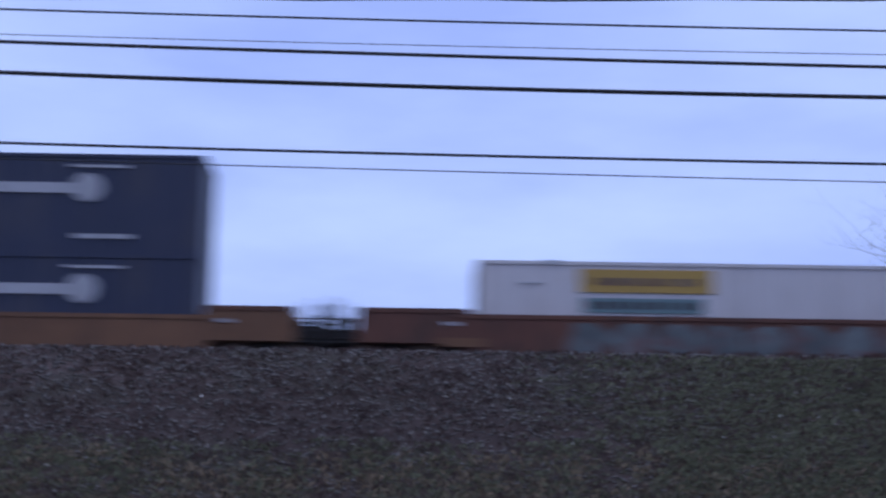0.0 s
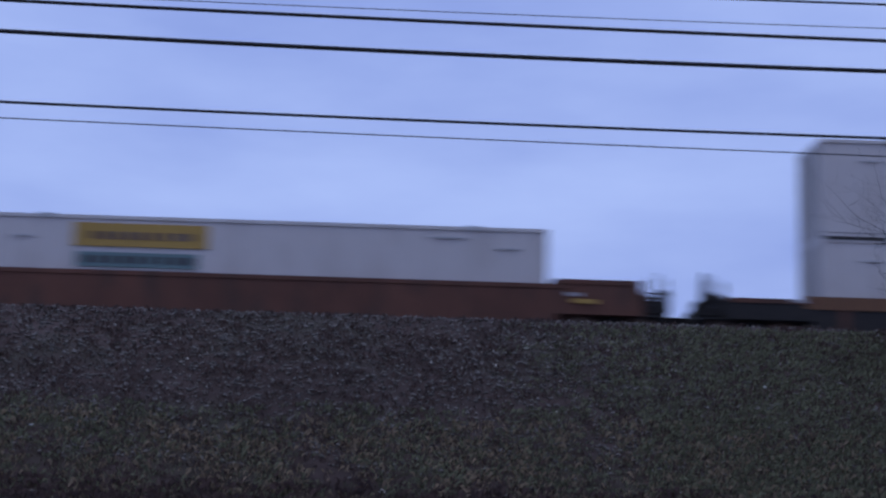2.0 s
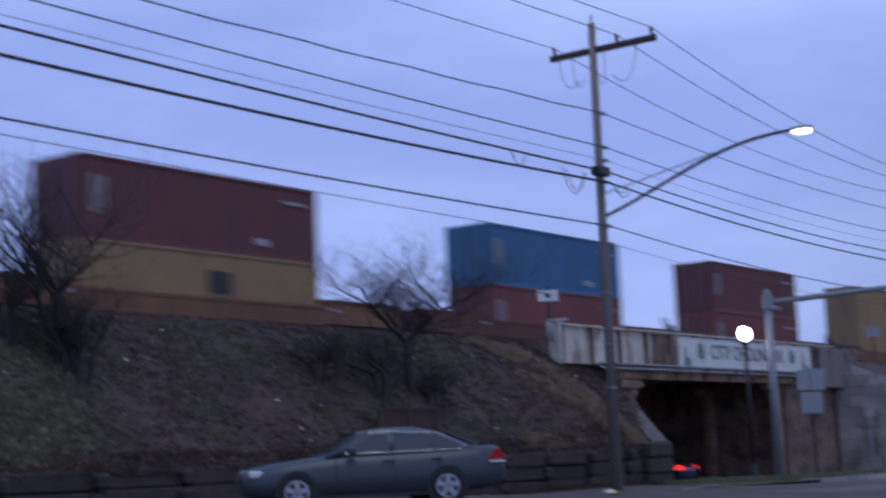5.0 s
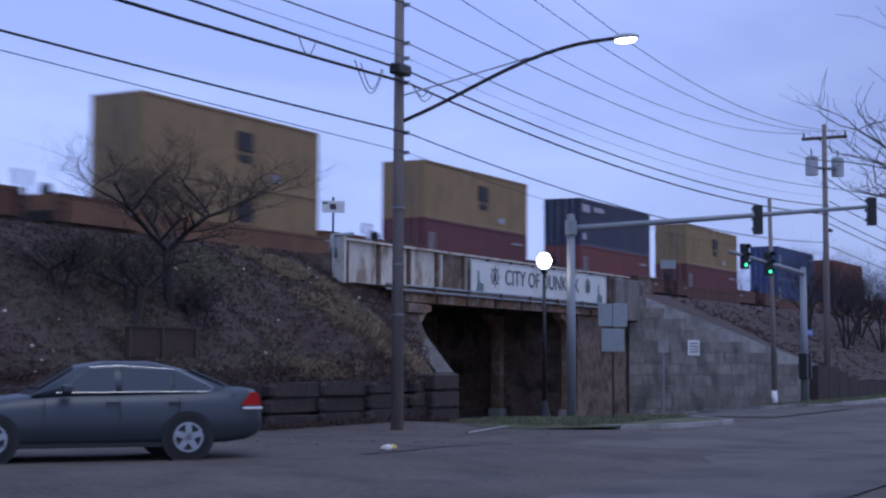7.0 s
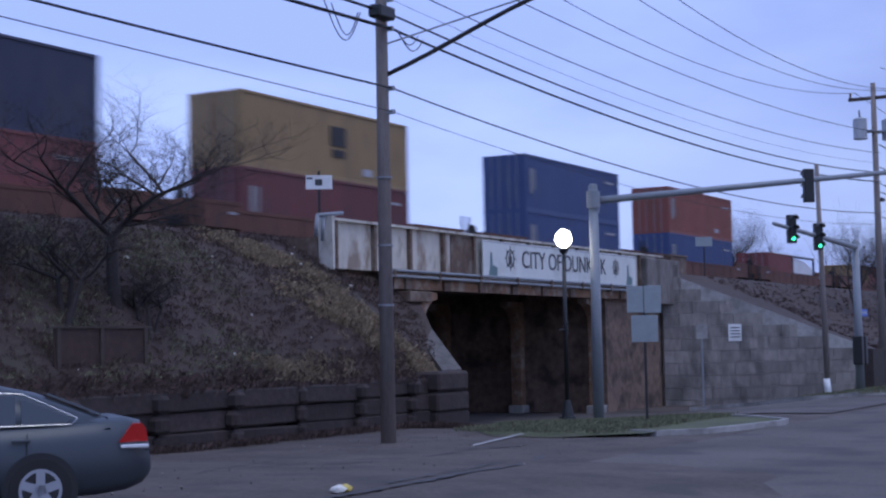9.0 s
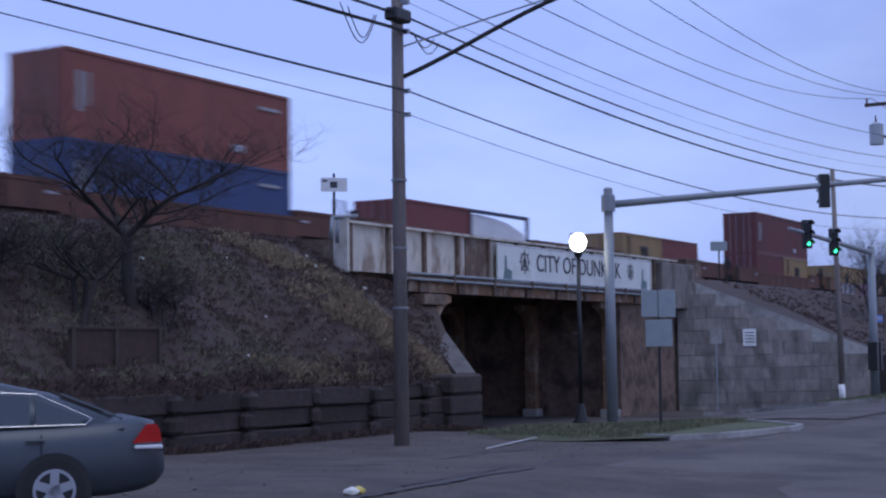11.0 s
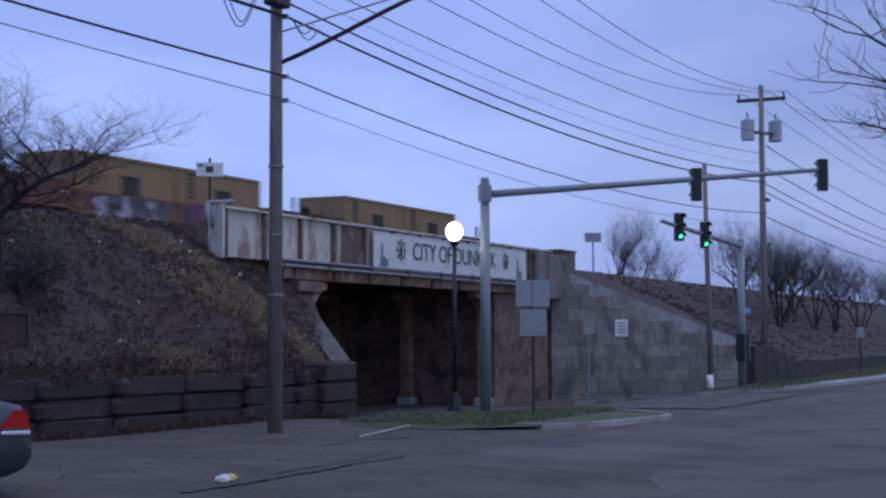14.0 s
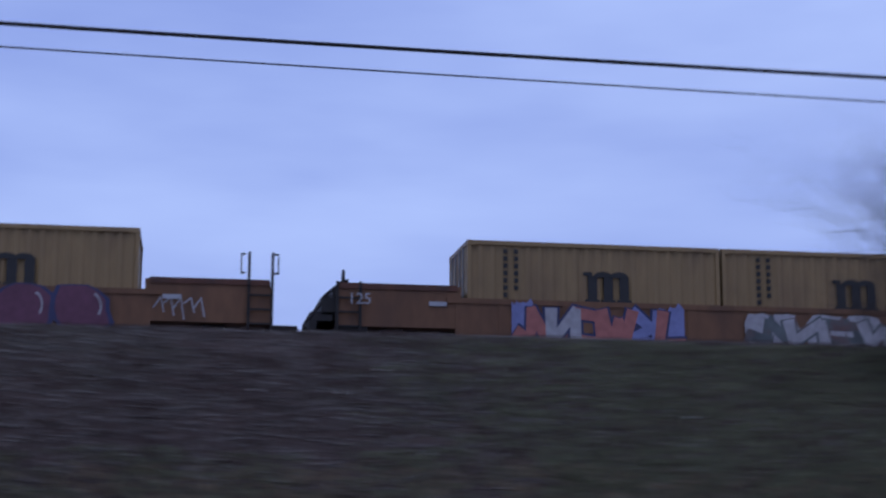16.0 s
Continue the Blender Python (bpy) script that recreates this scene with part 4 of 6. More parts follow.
GLYPHS = (((0.1, 1.0), (0.1, 0.1), (0.9, 0.1)), ((0.0, 0.0), (0.45, 1.0), (0.6, 0.1), (1.0, 0.35)), ((0.05, 0.0), (0.15, 0.95), (0.85, 0.0), (0.95, 1.0)), ((0.9, 0.95), (0.1, 0.85), (0.1, 0.1), (0.9, 0.15)),
          ((0.0, 1.0), (0.3, 0.0), (0.55, 0.75), (0.75, 0.0), (1.0, 1.0)), ((0.1, 0.0), (0.1, 0.9), (0.9, 0.75), (0.3, 0.45), (0.95, 0.0)))


def stroke(bm, pts, w, y, d=0.01):
    """A flat painted stroke of angular segments with flared ends."""
    for i, ((xa, za), (xb, zb)) in enumerate(zip(pts, pts[1:])):
        n_ = math.hypot(xb - xa, zb - za) or 1
        ex, ez = (xb - xa) / n_, (zb - za) / n_
        wa, wb = w * (1.25 if i == 0 else 1.0), w * (1.25 if i == len(pts) - 2 else 1.0)
        yy = y - 0.0007 * i
        plate(bm, [(xa - ex * w * 0.5 - ez * wa, yy, za - ez * w * 0.5 + ex * wa), (xb + ex * w * 0.5 - ez * wb, yy, zb + ez * w * 0.5 + ex * wb),
                   (xb + ex * w * 0.5 + ez * wb, yy, zb + ez * w * 0.5 - ex * wb), (xa - ex * w * 0.5 + ez * wa, yy, za - ez * w * 0.5 - ex * wa)], (0, d, 0))


def wild_letters(car, x, w, z0, z1, n, fills, edge, label, seed):
    """Angular sprayed letterforms that overlap, each an outline and a two-colour fill."""
    rnd = random.Random(seed)
    for i in range(n):
        g = [(1 - u if i % 2 == 0 else u, 1 - v if i % 3 == 1 else v) for u, v in GLYPHS[(i + seed) % len(GLYPHS)]]
        cw, h = w / n * 1.12, z1 - z0
        lean = rnd.uniform(-0.1, 0.16)
        pts = [(x + i * w / n + px_ * cw + lean * pz, z0 + 0.1 + pz * (h - 0.2)) for px_, pz in g]
        for r_, m_, y in ((0.165, edge, -0.190 - 0.004 * (i % 2)), (0.115, fills[i % len(fills)], -0.202 - 0.004 * (i % 2))):
            bm = bmesh.new()
            stroke(bm, pts, r_, y)
            part("graffiti", bm, M[m_], car, label if r_ < 0.12 else "")


FLOOR = RAIL + 0.35
# lead pair: navy 53-foot boxes
nb = [("logo_white", 9.6, 12.6, 1.75, 2.05, "pale lettered stripe"), ("logo_white", 12.5, 13.3, 1.6, 2.25, "round pale emblem"), ("logo_white", 12.4, 14.0, 2.5, 2.58, "thin pale rule"), ("logo_white", 12.6, 14.2, 0.45, 0.58, "pale print bar")]
well_car(-19.1, 16.2, 3.7, 3.6, "ochre", "ochre-brown well car under navy containers", ladders=False)
container(-19.1, 16.2, FLOOR, "navy", "navy-blue 53-foot container with a pale emblem", style="smooth", marks=nb)
container(-19.1, 16.2, FLOOR + 2.9, "navy", "navy-blue 53-foot container stacked on another", style="smooth", marks=nb)
# three joined units with single white boxes
for s, e0, e1, bxp, sh in ((4.87, 4.5, 1.7, 2.9, False), (24.5, 1.7, 1.65, 10.4, True), (44.0, 1.65, 3.6, 2.9, True)):
    w = well_car(s, 16.2, e0, e1, "deep", "rust-brown articulated well car with graffiti", shared=sh, ladders=False,
                 tags=[("banner_yellow", -1.3, -0.4, 1.15, 1.27, "amber stripe"), ("banner_yellow", 16.9, 17.6, 1.15, 1.27, "amber stripe")] if s > 20 else [("car_orange", -1.0, 0.2, 0.75, 1.0, "ochre patch")])
    if s < 40:
        graffiti(w, 2.5 if s < 20 else 0.6, 12.5, 0.55, 1.5, "paint_dull", "car_rust", "faded grey-green sprayed lettering", int(s))
    white53(s, FLOOR, bxp)
# white double stacks on channel-sill cars
for s, e0, e1, up, lo in ((68.0, 3.7, 1.7, 2.95, 2.75), (87.65, 1.8, 1.6, 2.9, 9.9), (107.25, 1.6, 4.9, 2.8, 2.8)):
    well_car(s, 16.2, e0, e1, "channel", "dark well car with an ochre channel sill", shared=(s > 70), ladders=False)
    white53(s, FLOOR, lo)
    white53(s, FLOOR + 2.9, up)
# forty-foot cars
L40 = 12.19
stamp = [("lock_steel", 0.55, 0.8, 0.9, 2.2, "faded vertical lettering"), ("lock_steel", 1.0, 1.12, 1.1, 2.2, "faded vertical lettering"), ("logo_white", 8.6, 9.3, 0.45, 0.72, "small pale placard"), ("lock_steel", 10.2, 11.5, 2.2, 2.32, "faded print bar")]
msc = [("logo_black", 6.1, 7.2, 1.4, 2.2, "dark square emblem"), ("logo_black", 6.2, 7.1, 0.95, 1.25, "dark print"), ("logo_white", 8.5, 9.2, 0.35, 0.65, "white placard")]
NAMES = {"maroon": "dark maroon", "red": "oxide-red", "yellow": "mustard-yellow", "navy": "navy-blue", "blue": "blue", "teal": "azure-blue", "orange": "orange-red", "white": "white"}
stacks = [(133.7, None, "maroon"), (158.75, "maroon", "yellow"), (183.1, "teal", "red"), (206.2, "maroon", "red"), (229.2, "yellow", "yellow"), (251.2, "yellow", "maroon"), (271.2, "navy", "red"),
          (291.1, "yellow", "maroon"), (315.1, "blue", "blue"), (335.3, "orange", "blue")]
starts = [123.45] + [s for s, _, _ in stacks] + [355.7, 379.7, 403.8, 424.0, 443.6]
ends = {s: s + L40 for s in starts}
for i, (s, up, lo) in enumerate(stacks):
    g0 = s - (ends[stacks[i - 1][0]] if i else 123.45)
    g1 = (starts[i + 2] - s - L40)
    well_car(s, L40, g0 / 2 - 0.45, g1 / 2 - 0.45, "ochre" if i in (0, 1, 4) else "rust", "rust-brown 40-foot well car")
    container(s, L40, FLOOR, lo, NAMES[lo] + " 40-foot container resting in a well car", marks=msc if lo == "yellow" else stamp)
    if up:
        extra = []
        if up == "navy":
            extra = [("logo_white", 0.35, 1.5, 2.05, 2.55, "flaking white lettering"), ("logo_white", 2.2, 3.8, 2.2, 2.5, "flaking white lettering"), ("logo_white", 0.4, 0.9, 0.35, 0.75, "white placard")]
        container(s, L40, FLOOR + 2.9, up, NAMES[up] + " 40-foot container stacked on another", marks=extra or (msc if up == "yellow" else stamp))
L20 = 6.06


def emblem_box(s, z, col, label):
    c = container(s, L20, z, col, label, H=2.59)
    if col == "yellow":
        bm = bmesh.new()
        for x in (2.85, 3.23, 3.61):
            addbox(bm, x, x + 0.22, -0.014, 0.03, 1.27, 1.84)
            addbox(bm, x - 0.06, x + 0.28, -0.016, 0.03, 1.22, 1.28)
        for x in (2.98, 3.36):
            plate(bm, [(x + 0.235 + 0.235 * math.cos(q), -0.018, 1.80 + 0.14 * math.sin(q)) for q in [math.pi * k / 8 for k in range(9)]], (0, 0.04, 0))
        addbox(bm, 2.75, 2.95, -0.016, 0.03, 1.84, 1.92)
        part("emblem", bm, M["logo_black"], c, "black letter-shaped emblem")
        for x, n in ((0.85, 7), (1.1, 6)):
            for k in range(n):
                part("print_bar", bx(x, x + 0.09, -0.014, 0.03, 2.3 - 0.17 * k, 2.4 - 0.17 * k), M["logo_black"], c)
    return c


def open_top(s, z):
    """Blue open-sided frame with a white tarpaulin hump."""
    c = thing("tarped_frame_container", s, FACE, z, "blue frame container with a white tarpaulin load", "container", "containers on the train")
    bm = bmesh.new()
    for x in (0.0, L20 - 0.14):
        for y in (0.0, 2.3):
            addbox(bm, x, x + 0.14, y, y + 0.14, 0, 2.59)
    for y in (0.0, 2.3):
        addbox(bm, 0, L20, y, y + 0.14, 2.42, 2.59)
        addbox(bm, 0, L20, y, y + 0.14, 0, 0.2)
    part("frame", bm, BOX_COL["navy"], c)
    bm = bmesh.new()
    pts = [(0.2, 0.15), (L20 - 0.2, 0.15), (L20 - 0.25, 1.75), (4.0, 2.15), (2.6, 2.3), (1.0, 2.38), (0.2, 2.4)]
    plate(bm, [(x, 0.12, zz) for x, zz in pts], (0, 2.2, 0))
    part("tarpaulin", bm, M["tarp"], c, "slack white tarpaulin cover", bevel=0.06)
    MOVERS.append(c)


well_car(355.7, L40, 3.5, 5.5, "rust", "rust-brown 40-foot well car with a low load")
emblem_box(355.7, FLOOR, "red", "oxide-red 20-foot container low in a well car")
open_top(361.85, FLOOR)
well_car(379.7, L40, 5.4, 5.4, "rust", "rust-brown 40-foot well car with a low load")
emblem_box(379.7, FLOOR, "yellow", "mustard 20-foot container with a dark emblem")
emblem_box(385.83, FLOOR, "red", "oxide-red 20-foot container beside a mustard one")
well_car(403.8, L40, 5.4, 3.45, "rust", "rust-brown well car under a tall stack")
emblem_box(403.8, FLOOR, "maroon", "dark maroon 20-foot container under a stack")
emblem_box(409.93, FLOOR, "yellow", "mustard 20-foot container under a maroon one")
container(403.8, L40, FLOOR + 2.59, "maroon", "dark maroon 40-foot container stacked on two short ones", marks=stamp)
w = well_car(424.0, L40, 3.45, 3.2, "ochre", "ochre well car covered in plum graffiti")
wild_letters(w, 0.9, 4.3, 0.45, 1.5, 6, ("paint_pale", "paint_dull"), "paint_navy", "pale sprayed lettering", 41)
graffiti(w, 6.6, 5.0, 0.5, 1.6, "paint_plum", "paint_navy", "plum-coloured sprayed lettering", 42)
for k in range(4):
    bm = bmesh.new()
    stroke(bm, [(7.45 + 1.25 * k + 0.16 * math.sin(q) * 1.4, 1.12 + 0.3 * math.cos(q)) for q in [0.4 + 0.35 * i for i in range(6)]], 0.022, -0.205)
    part("graffiti_highlight", bm, M["paint_pale"], w, "pale sprayed highlight")
for k in range(5):
    bm = bmesh.new()
    stroke(bm, [(12.55 + 0.22 * k, 1.15 + 0.1 * (k % 2)), (12.7 + 0.22 * k, 1.38), (12.78 + 0.22 * k, 1.05 - 0.08 * (k % 3))], 0.014, -0.16)
    part("graffiti_tag", bm, M["paint_pale"], w, "thin pale sprayed tag")
emblem_box(424.0, FLOOR, "yellow", "mustard 20-foot container with a black emblem")
emblem_box(430.13, FLOOR, "yellow", "mustard 20-foot container with a black emblem")
w = well_car(443.6, L40, 3.25, 3.2, "ochre", "ochre well car with coral and pale-blue graffiti")
for x0, x1, z0_, z1_, m_ in ((1.15, 5.0, 0.42, 0.78, "paint_pink"), (1.0, 1.5, 0.45, 1.5, "paint_blue"), (2.3, 3.1, 0.8, 1.5, "car_orange"), (4.5, 5.1, 0.75, 1.45, "paint_blue")):
    bm = bmesh.new()
    n_ = 9
    lo = [(x0 + (x1 - x0) * k / n_, -0.187, z0_ + 0.10 * noise.noise((k * 0.9, x0, 3))) for k in range(n_ + 1)]
    hi = [(x0 + (x1 - x0) * k / n_, -0.187, z1_ + 0.22 * noise.noise((k * 1.3, x0, 4))) for k in range(n_, -1, -1)]
    plate(bm, lo + hi, (0, 0.012, 0))
    part("graffiti", bm, M[m_], w, "sprayed ground colour")
wild_letters(w, 1.15, 3.9, 0.42, 1.42, 6, ("paint_pink", "paint_pale", "paint_pink", "paint_pink", "paint_blue"), "paint_navy", "coral and pale-blue sprayed lettering", 43)
graffiti(w, 6.6, 1.3, 0.5, 1.4, "paint_pale", "paint_pale", "white sprayed lettering", 46)
graffiti(w, 8.2, 1.8, 0.5, 1.4, "paint_pale", "paint_pale", "white sprayed lettering", 47)
wild_letters(w, 6.7, 3.6, 0.6, 1.3, 4, ("paint_dull", "paint_pale"), "paint_dull", "grey sprayed strokes", 49)
graffiti(w, 10.4, 1.0, 0.5, 1.4, "paint_pale", "paint_pale", "white sprayed lettering", 48)
bm = bmesh.new()
for x0, x1, z0, z1 in ((-3.45, -2.3, 0.15, 0.95), (-3.1, -2.25, 0.9, 1.72), (-3.6, -3.05, 0.7, 1.15), (-3.35, -3.1, 1.1, 1.5)):
    addbox(bm, x0, x1, -0.1, 2.3, z0, z1)
for x0, z0, x1, z1 in ((-3.7, 0.9, -3.2, 1.55), (-3.3, 1.5, -2.9, 1.85), (-3.8, 0.6, -3.3, 0.75)):
    tube(bm, (x0, -0.1, z0), (x1, -0.05, z1), 0.04, n=6)
part("end_machinery", bm, M["undercarriage"], w, "dark brake gear and end frame")
lettering("125", 0.36, -2.5, -0.235, 1.45, M["logo_white"], w, "stencil_number", "white stencilled figures")
emblem_box(443.6, FLOOR, "yellow", "mustard 20-foot container with a black emblem")
emblem_box(449.73, FLOOR, "yellow", "mustard 20-foot container with a black emblem")
# ---- street furniture ----
def utility_pole(x, y, top, label, lean=(0, 0), r0=0.18, r1=0.12):
    z0 = ground_z(x, y) - 0.05
    p = thing("utility_pole", x, y, z0, label, "utility pole", "utility poles")
    part("shaft", tb((0, 0, 0), (lean[0], lean[1], top - z0), r0, r1, n=14), M["pole_wood"], p, smooth=True)
    return p, z0


PX, PY, PTOP = 30.5, 18.6, 14.75
WIRE_Z = [11.73, 10.63, 10.2, 9.84, 9.5, 8.08, 7.52]
WIRE_R = [0.022, 0.022, 0.009, 0.036, 0.044, 0.028, 0.012]


def big_pole(x, y, label):
    p, z0 = utility_pole(x, y, PTOP, label)
    part("crossarm", bx(-0.07, 0.07, -2.3, 1.6, 13.75 - z0, 13.95 - z0), M["dark_wood"], p, "weathered timber crossarm", bevel=0.01)
    part("pole_top_pin", tb((0, 0, PTOP - z0), (0, 0, PTOP + 0.3 - z0), 0.03), M["porcelain"], p)
    for yy in (-2.15, -0.9, 1.45):
        part("insulator", tb((0, yy, 13.95 - z0), (0, yy, 14.2 - z0), 0.05, 0.07), M["porcelain"], p, smooth=True)
    for z in WIRE_Z:
        part("bracket", bx(-0.05, 0.05, -0.32, -0.1, z - 0.06 - z0, z + 0.04 - z0), M["galv"], p)
    bm = bmesh.new()
    for zz in (3.2, 4.6, 6.2):
        tube(bm, (0.0, 0, zz), (0.0, 0, zz + 0.04), 0.19, n=12)
    part("steel_band", bm, M["galv"], p)
    return p, z0


pole_a, z0 = big_pole(PX, PY, "weathered grey timber utility pole with crossarm and lit lamp arm")
box_bm = bx(-0.85, -0.15, -0.5, -0.15, 9.62 - z0, 9.92 - z0)
part("splice_box", box_bm, M["black"], pole_a, "black cable splice case", bevel=0.04)
# lamp arm: a bowed pipe out over the street, with a brace and a lit head
arm = bmesh.new()
A0, A1 = Vector((0.05, -0.1, 8.42 - z0)), Vector((2.2, -5.6, 10.65 - z0))
sweep(arm, [A0.lerp(A1, t) + Vector((0, 0, 0.55 * math.sin(t * math.pi) * (0.1 + 0.9 * t))) for t in [k / 12 for k in range(13)]], 0.055, 8)
part("lamp_arm", arm, M["undercarriage"], pole_a, "bowed dark lamp arm", smooth=True)
part("arm_brace", tb((0.05, -0.1, 9.15 - z0), tuple(A0.lerp(A1, 0.6) + Vector((0, 0, 0.4))), 0.022), M["galv"], pole_a)
head = bmesh.new()
bmesh.ops.create_uvsphere(head, u_segments=14, v_segments=8, radius=1)
for v in head.verts:
    v.co = Vector((v.co.x * 0.18, v.co.y * 0.42, v.co.z * 0.11)) + A1 + Vector((0.12, -0.3, 0.03))
lamp_head = part("lamp_head", head, M["grey_box"], pole_a, "grey cobra lamp head", smooth=True)
lens = bmesh.new()
bmesh.ops.create_uvsphere(lens, u_segments=14, v_segments=8, radius=1)
for v in lens.verts:
    v.co = Vector((v.co.x * 0.16, v.co.y * 0.34, v.co.z * 0.12)) + A1 + Vector((0.12, -0.32, -0.03))
part("lens", lens, M["lamp_lens"], lamp_head, "bright lit lamp lens", smooth=True)
pole_w, _ = big_pole(-22.0, 18.6, "weathered grey timber utility pole carrying street cables")

P3X, P3Y = 74.0, 17.4
pole_c, z3 = utility_pole(P3X, P3Y, 14.3, "tall timber utility pole with two transformers", r0=0.19, r1=0.12)
part("crossarm", bx(-0.06, 0.06, -1.2, 1.2, 13.5 - z3, 13.66 - z3), M["dark_wood"], pole_c, "timber crossarm")
for yy in (-1.1, 0.0, 1.1):
    part("insulator", tb((0, yy, 13.66 - z3), (0, yy, 13.9 - z3), 0.05, 0.06), M["porcelain"], pole_c)
for dx, dy in ((-0.55, 0.55), (0.55, -0.55)):
    tr = part("transformer", tb((dx, dy, 11.55 - z3), (dx, dy, 12.5 - z3), 0.33, n=16), M["grey_box"], pole_c, "grey cylindrical transformer", smooth=False)
    part("lid", tb((dx, dy, 12.5 - z3), (dx, dy, 12.62 - z3), 0.35, 0.12, n=16), M["grey_box"], tr)
    part("bushing", tb((dx, dy, 12.6 - z3), (dx * 1.2, dy, 12.95 - z3), 0.05, 0.03), M["porcelain"], tr)
    part("mount", bx(min(0, dx), max(0, dx), dy - 0.05 if dy < 0 else -0.05, dy + 0.05 if dy > 0 else 0.05, 11.9 - z3, 11.98 - z3), M["galv"], tr)
part("side_lamp", bx(0.15, 0.75, -0.2, 0.0, 8.6 - z3, 8.75 - z3), M["black"], pole_c)

pole_b, zb = utility_pole(62.6, 17.0, 9.2, "thin leaning timber pole with a white painted foot", lean=(-0.22, 0.1), r0=0.13, r1=0.09)
part("painted_foot", tb((0, 0, 0.0), (-0.06, 0.03, 0.8), 0.14, 0.137, n=14), M["white"], pole_b, "white painted foot", smooth=True)


# ---- cables ----
def cable(name, p0, p1, sag, r, label, lashed=False):
    bm = bmesh.new()
    p0, p1 = Vector(p0), Vector(p1)
    n = 36
    pts = [p0.lerp(p1, k / n) - Vector((0, 0, sag * 4 * k / n * (1 - k / n) + (0.02 * math.sin(k * 1.9) if lashed else 0))) for k in range(n + 1)]
    sweep(bm, pts, r, 5)
    ob = new(name, finish(bm, name, M["wire"], smooth=True))
    return tagged(ob, label, "cable", "street cables")


left_z = [10.75, 10.85, 10.35, 10.3, 9.85, 8.35, 8.0]
LEFT_SAG = [0.28, 0.28, 0.28, 0.28, 0.48, 0.28, 0.14]
right_z = [11.9, 10.9, 10.4, 9.95, 9.5, 8.0, 7.45]
for i, (z, r) in enumerate(zip(WIRE_Z, WIRE_R)):
    lab = "thick black telephone cable" if r > 0.03 else "thin black overhead cable"
    cable("cable", (-22.0, PY - 0.25, left_z[i]), (PX, PY - 0.25, z), LEFT_SAG[i], r, lab, lashed=(i == 0))
    cable("cable", (PX, PY - 0.25, z), (P3X, P3Y - 0.2, right_z[i]), 0.75, r * 0.72, lab)
for yy in (-2.15, -0.9, 1.45):
    cable("power_line", (-22.0, PY + yy, 14.25), (PX, PY + yy, 14.2), 0.5, 0.014, "thin bare power line")
    cable("power_line", (PX, PY + yy, 14.2), (P3X, P3Y + yy * 0.6, 13.9), 1.7, 0.014, "thin bare power line")
    cable("power_line", (P3X, P3Y + yy * 0.6, 13.9), (150, 15.5 + yy * 0.6, 13.2), 0.9, 0.016, "thin bare power line")
for z, z2 in ((11.3, 10.6), (10.2, 9.6), (9.4, 8.9), (9.0, 8.4), (7.8, 7.4)):
    cable("cable", (P3X, P3Y - 0.2, z), (150, 15.4, z2), 0.9, 0.025, "black cable running on along the street")
# drooping service loops near the pole
for x0, z1, w, d in ((-2.9, 9.62, 1.5, 0.75), (-2.6, 9.6, 1.1, 0.6), (-5.6, 9.75, 0.8, 0.4), (0.25, 9.45, 1.2, 0.35), (0.2, 9.5, 1.0, 0.28)):
    bm = bmesh.new()
    sweep(bm, [Vector((PX + x0 + w * k / 14, PY - 0.3, z1 - d * math.sin(math.pi * k / 14) * (0.8 + 0.4 * k / 14))) for k in range(15)], 0.014, 5)
    tagged(new("service_loop", finish(bm, "service_loop", M["wire"], smooth=True)), "slack black loop of spare cable", "cable", "street cables")
for yy, dx in ((-1.6, 0.5), (-0.4, 0.35), (0.8, -0.4), (1.3, -0.5)):
    bm = bmesh.new()
    sweep(bm, [Vector((PX + dx * math.sin(math.pi * t) * 0.5, PY + yy * (1 - 0.6 * t), 13.8 - 0.9 * math.sin(math.pi * t * 0.8) - 0.3 * t)) for t in [k / 10 for k in range(11)]], 0.012, 5)
    tagged(new("jumper_wire", finish(bm, "jumper_wire", M["wire"], smooth=True)), "curved jumper wire under the crossarm", "cable", "street cables")


# ---- traffic signals ----
def signal_head(parent, x, y, z, yaw, lit):
    h = part("signal_head", bx(-0.16, 0.16, -0.12, 0.12, -0.53, 0.53), M["black"], parent, "black three-lens signal head", bevel=0.02)
    h.location = (x, y, z)
    h.rotation_euler = (0, 0, radians(yaw))
    for k, zz in enumerate((0.36, 0.0, -0.36)):
        on = lit and k == 2
        part("lens", tb((0, -0.118, zz), (0, -0.15, zz), 0.07, n=16), M["green_on"] if on else M["signal_lens"], h, "lit green lens" if on else "")
        bm = bmesh.new()
        for a in range(9):
            b0, b1 = math.pi * a / 9, math.pi * (a + 1) / 9
            plate(bm, [(math.cos(q) * 0.15, yy, zz + math.sin(q) * 0.15) for q, yy in ((b0, -0.12), (b1, -0.12), (b1, -0.34), (b0, -0.34))], (0, 0, 0.006))
        part("visor", bm, M["black"], h)
    return h


MX, MY = 42.5, 18.5
mz = ground_z(MX, MY) - 0.03
mast = thing("traffic_signal_mast", MX, MY, mz, "grey-green steel signal mast with a long arm", "traffic signal")
part("post", tb((0, 0, 0), (0, 0, 6.75 - mz), 0.17, 0.135, n=16), M["galv"], mast, smooth=True)
part("post_cap", tb((0, 0, 6.75 - mz), (0, 0, 6.83 - mz), 0.15, 0.1, n=16), M["galv"], mast)
part("base_plate", bx(-0.3, 0.3, -0.3, 0.3, 0, 0.05), M["galv"], mast)
a1 = Vector((8.6, -8.6, 7.5 - mz))
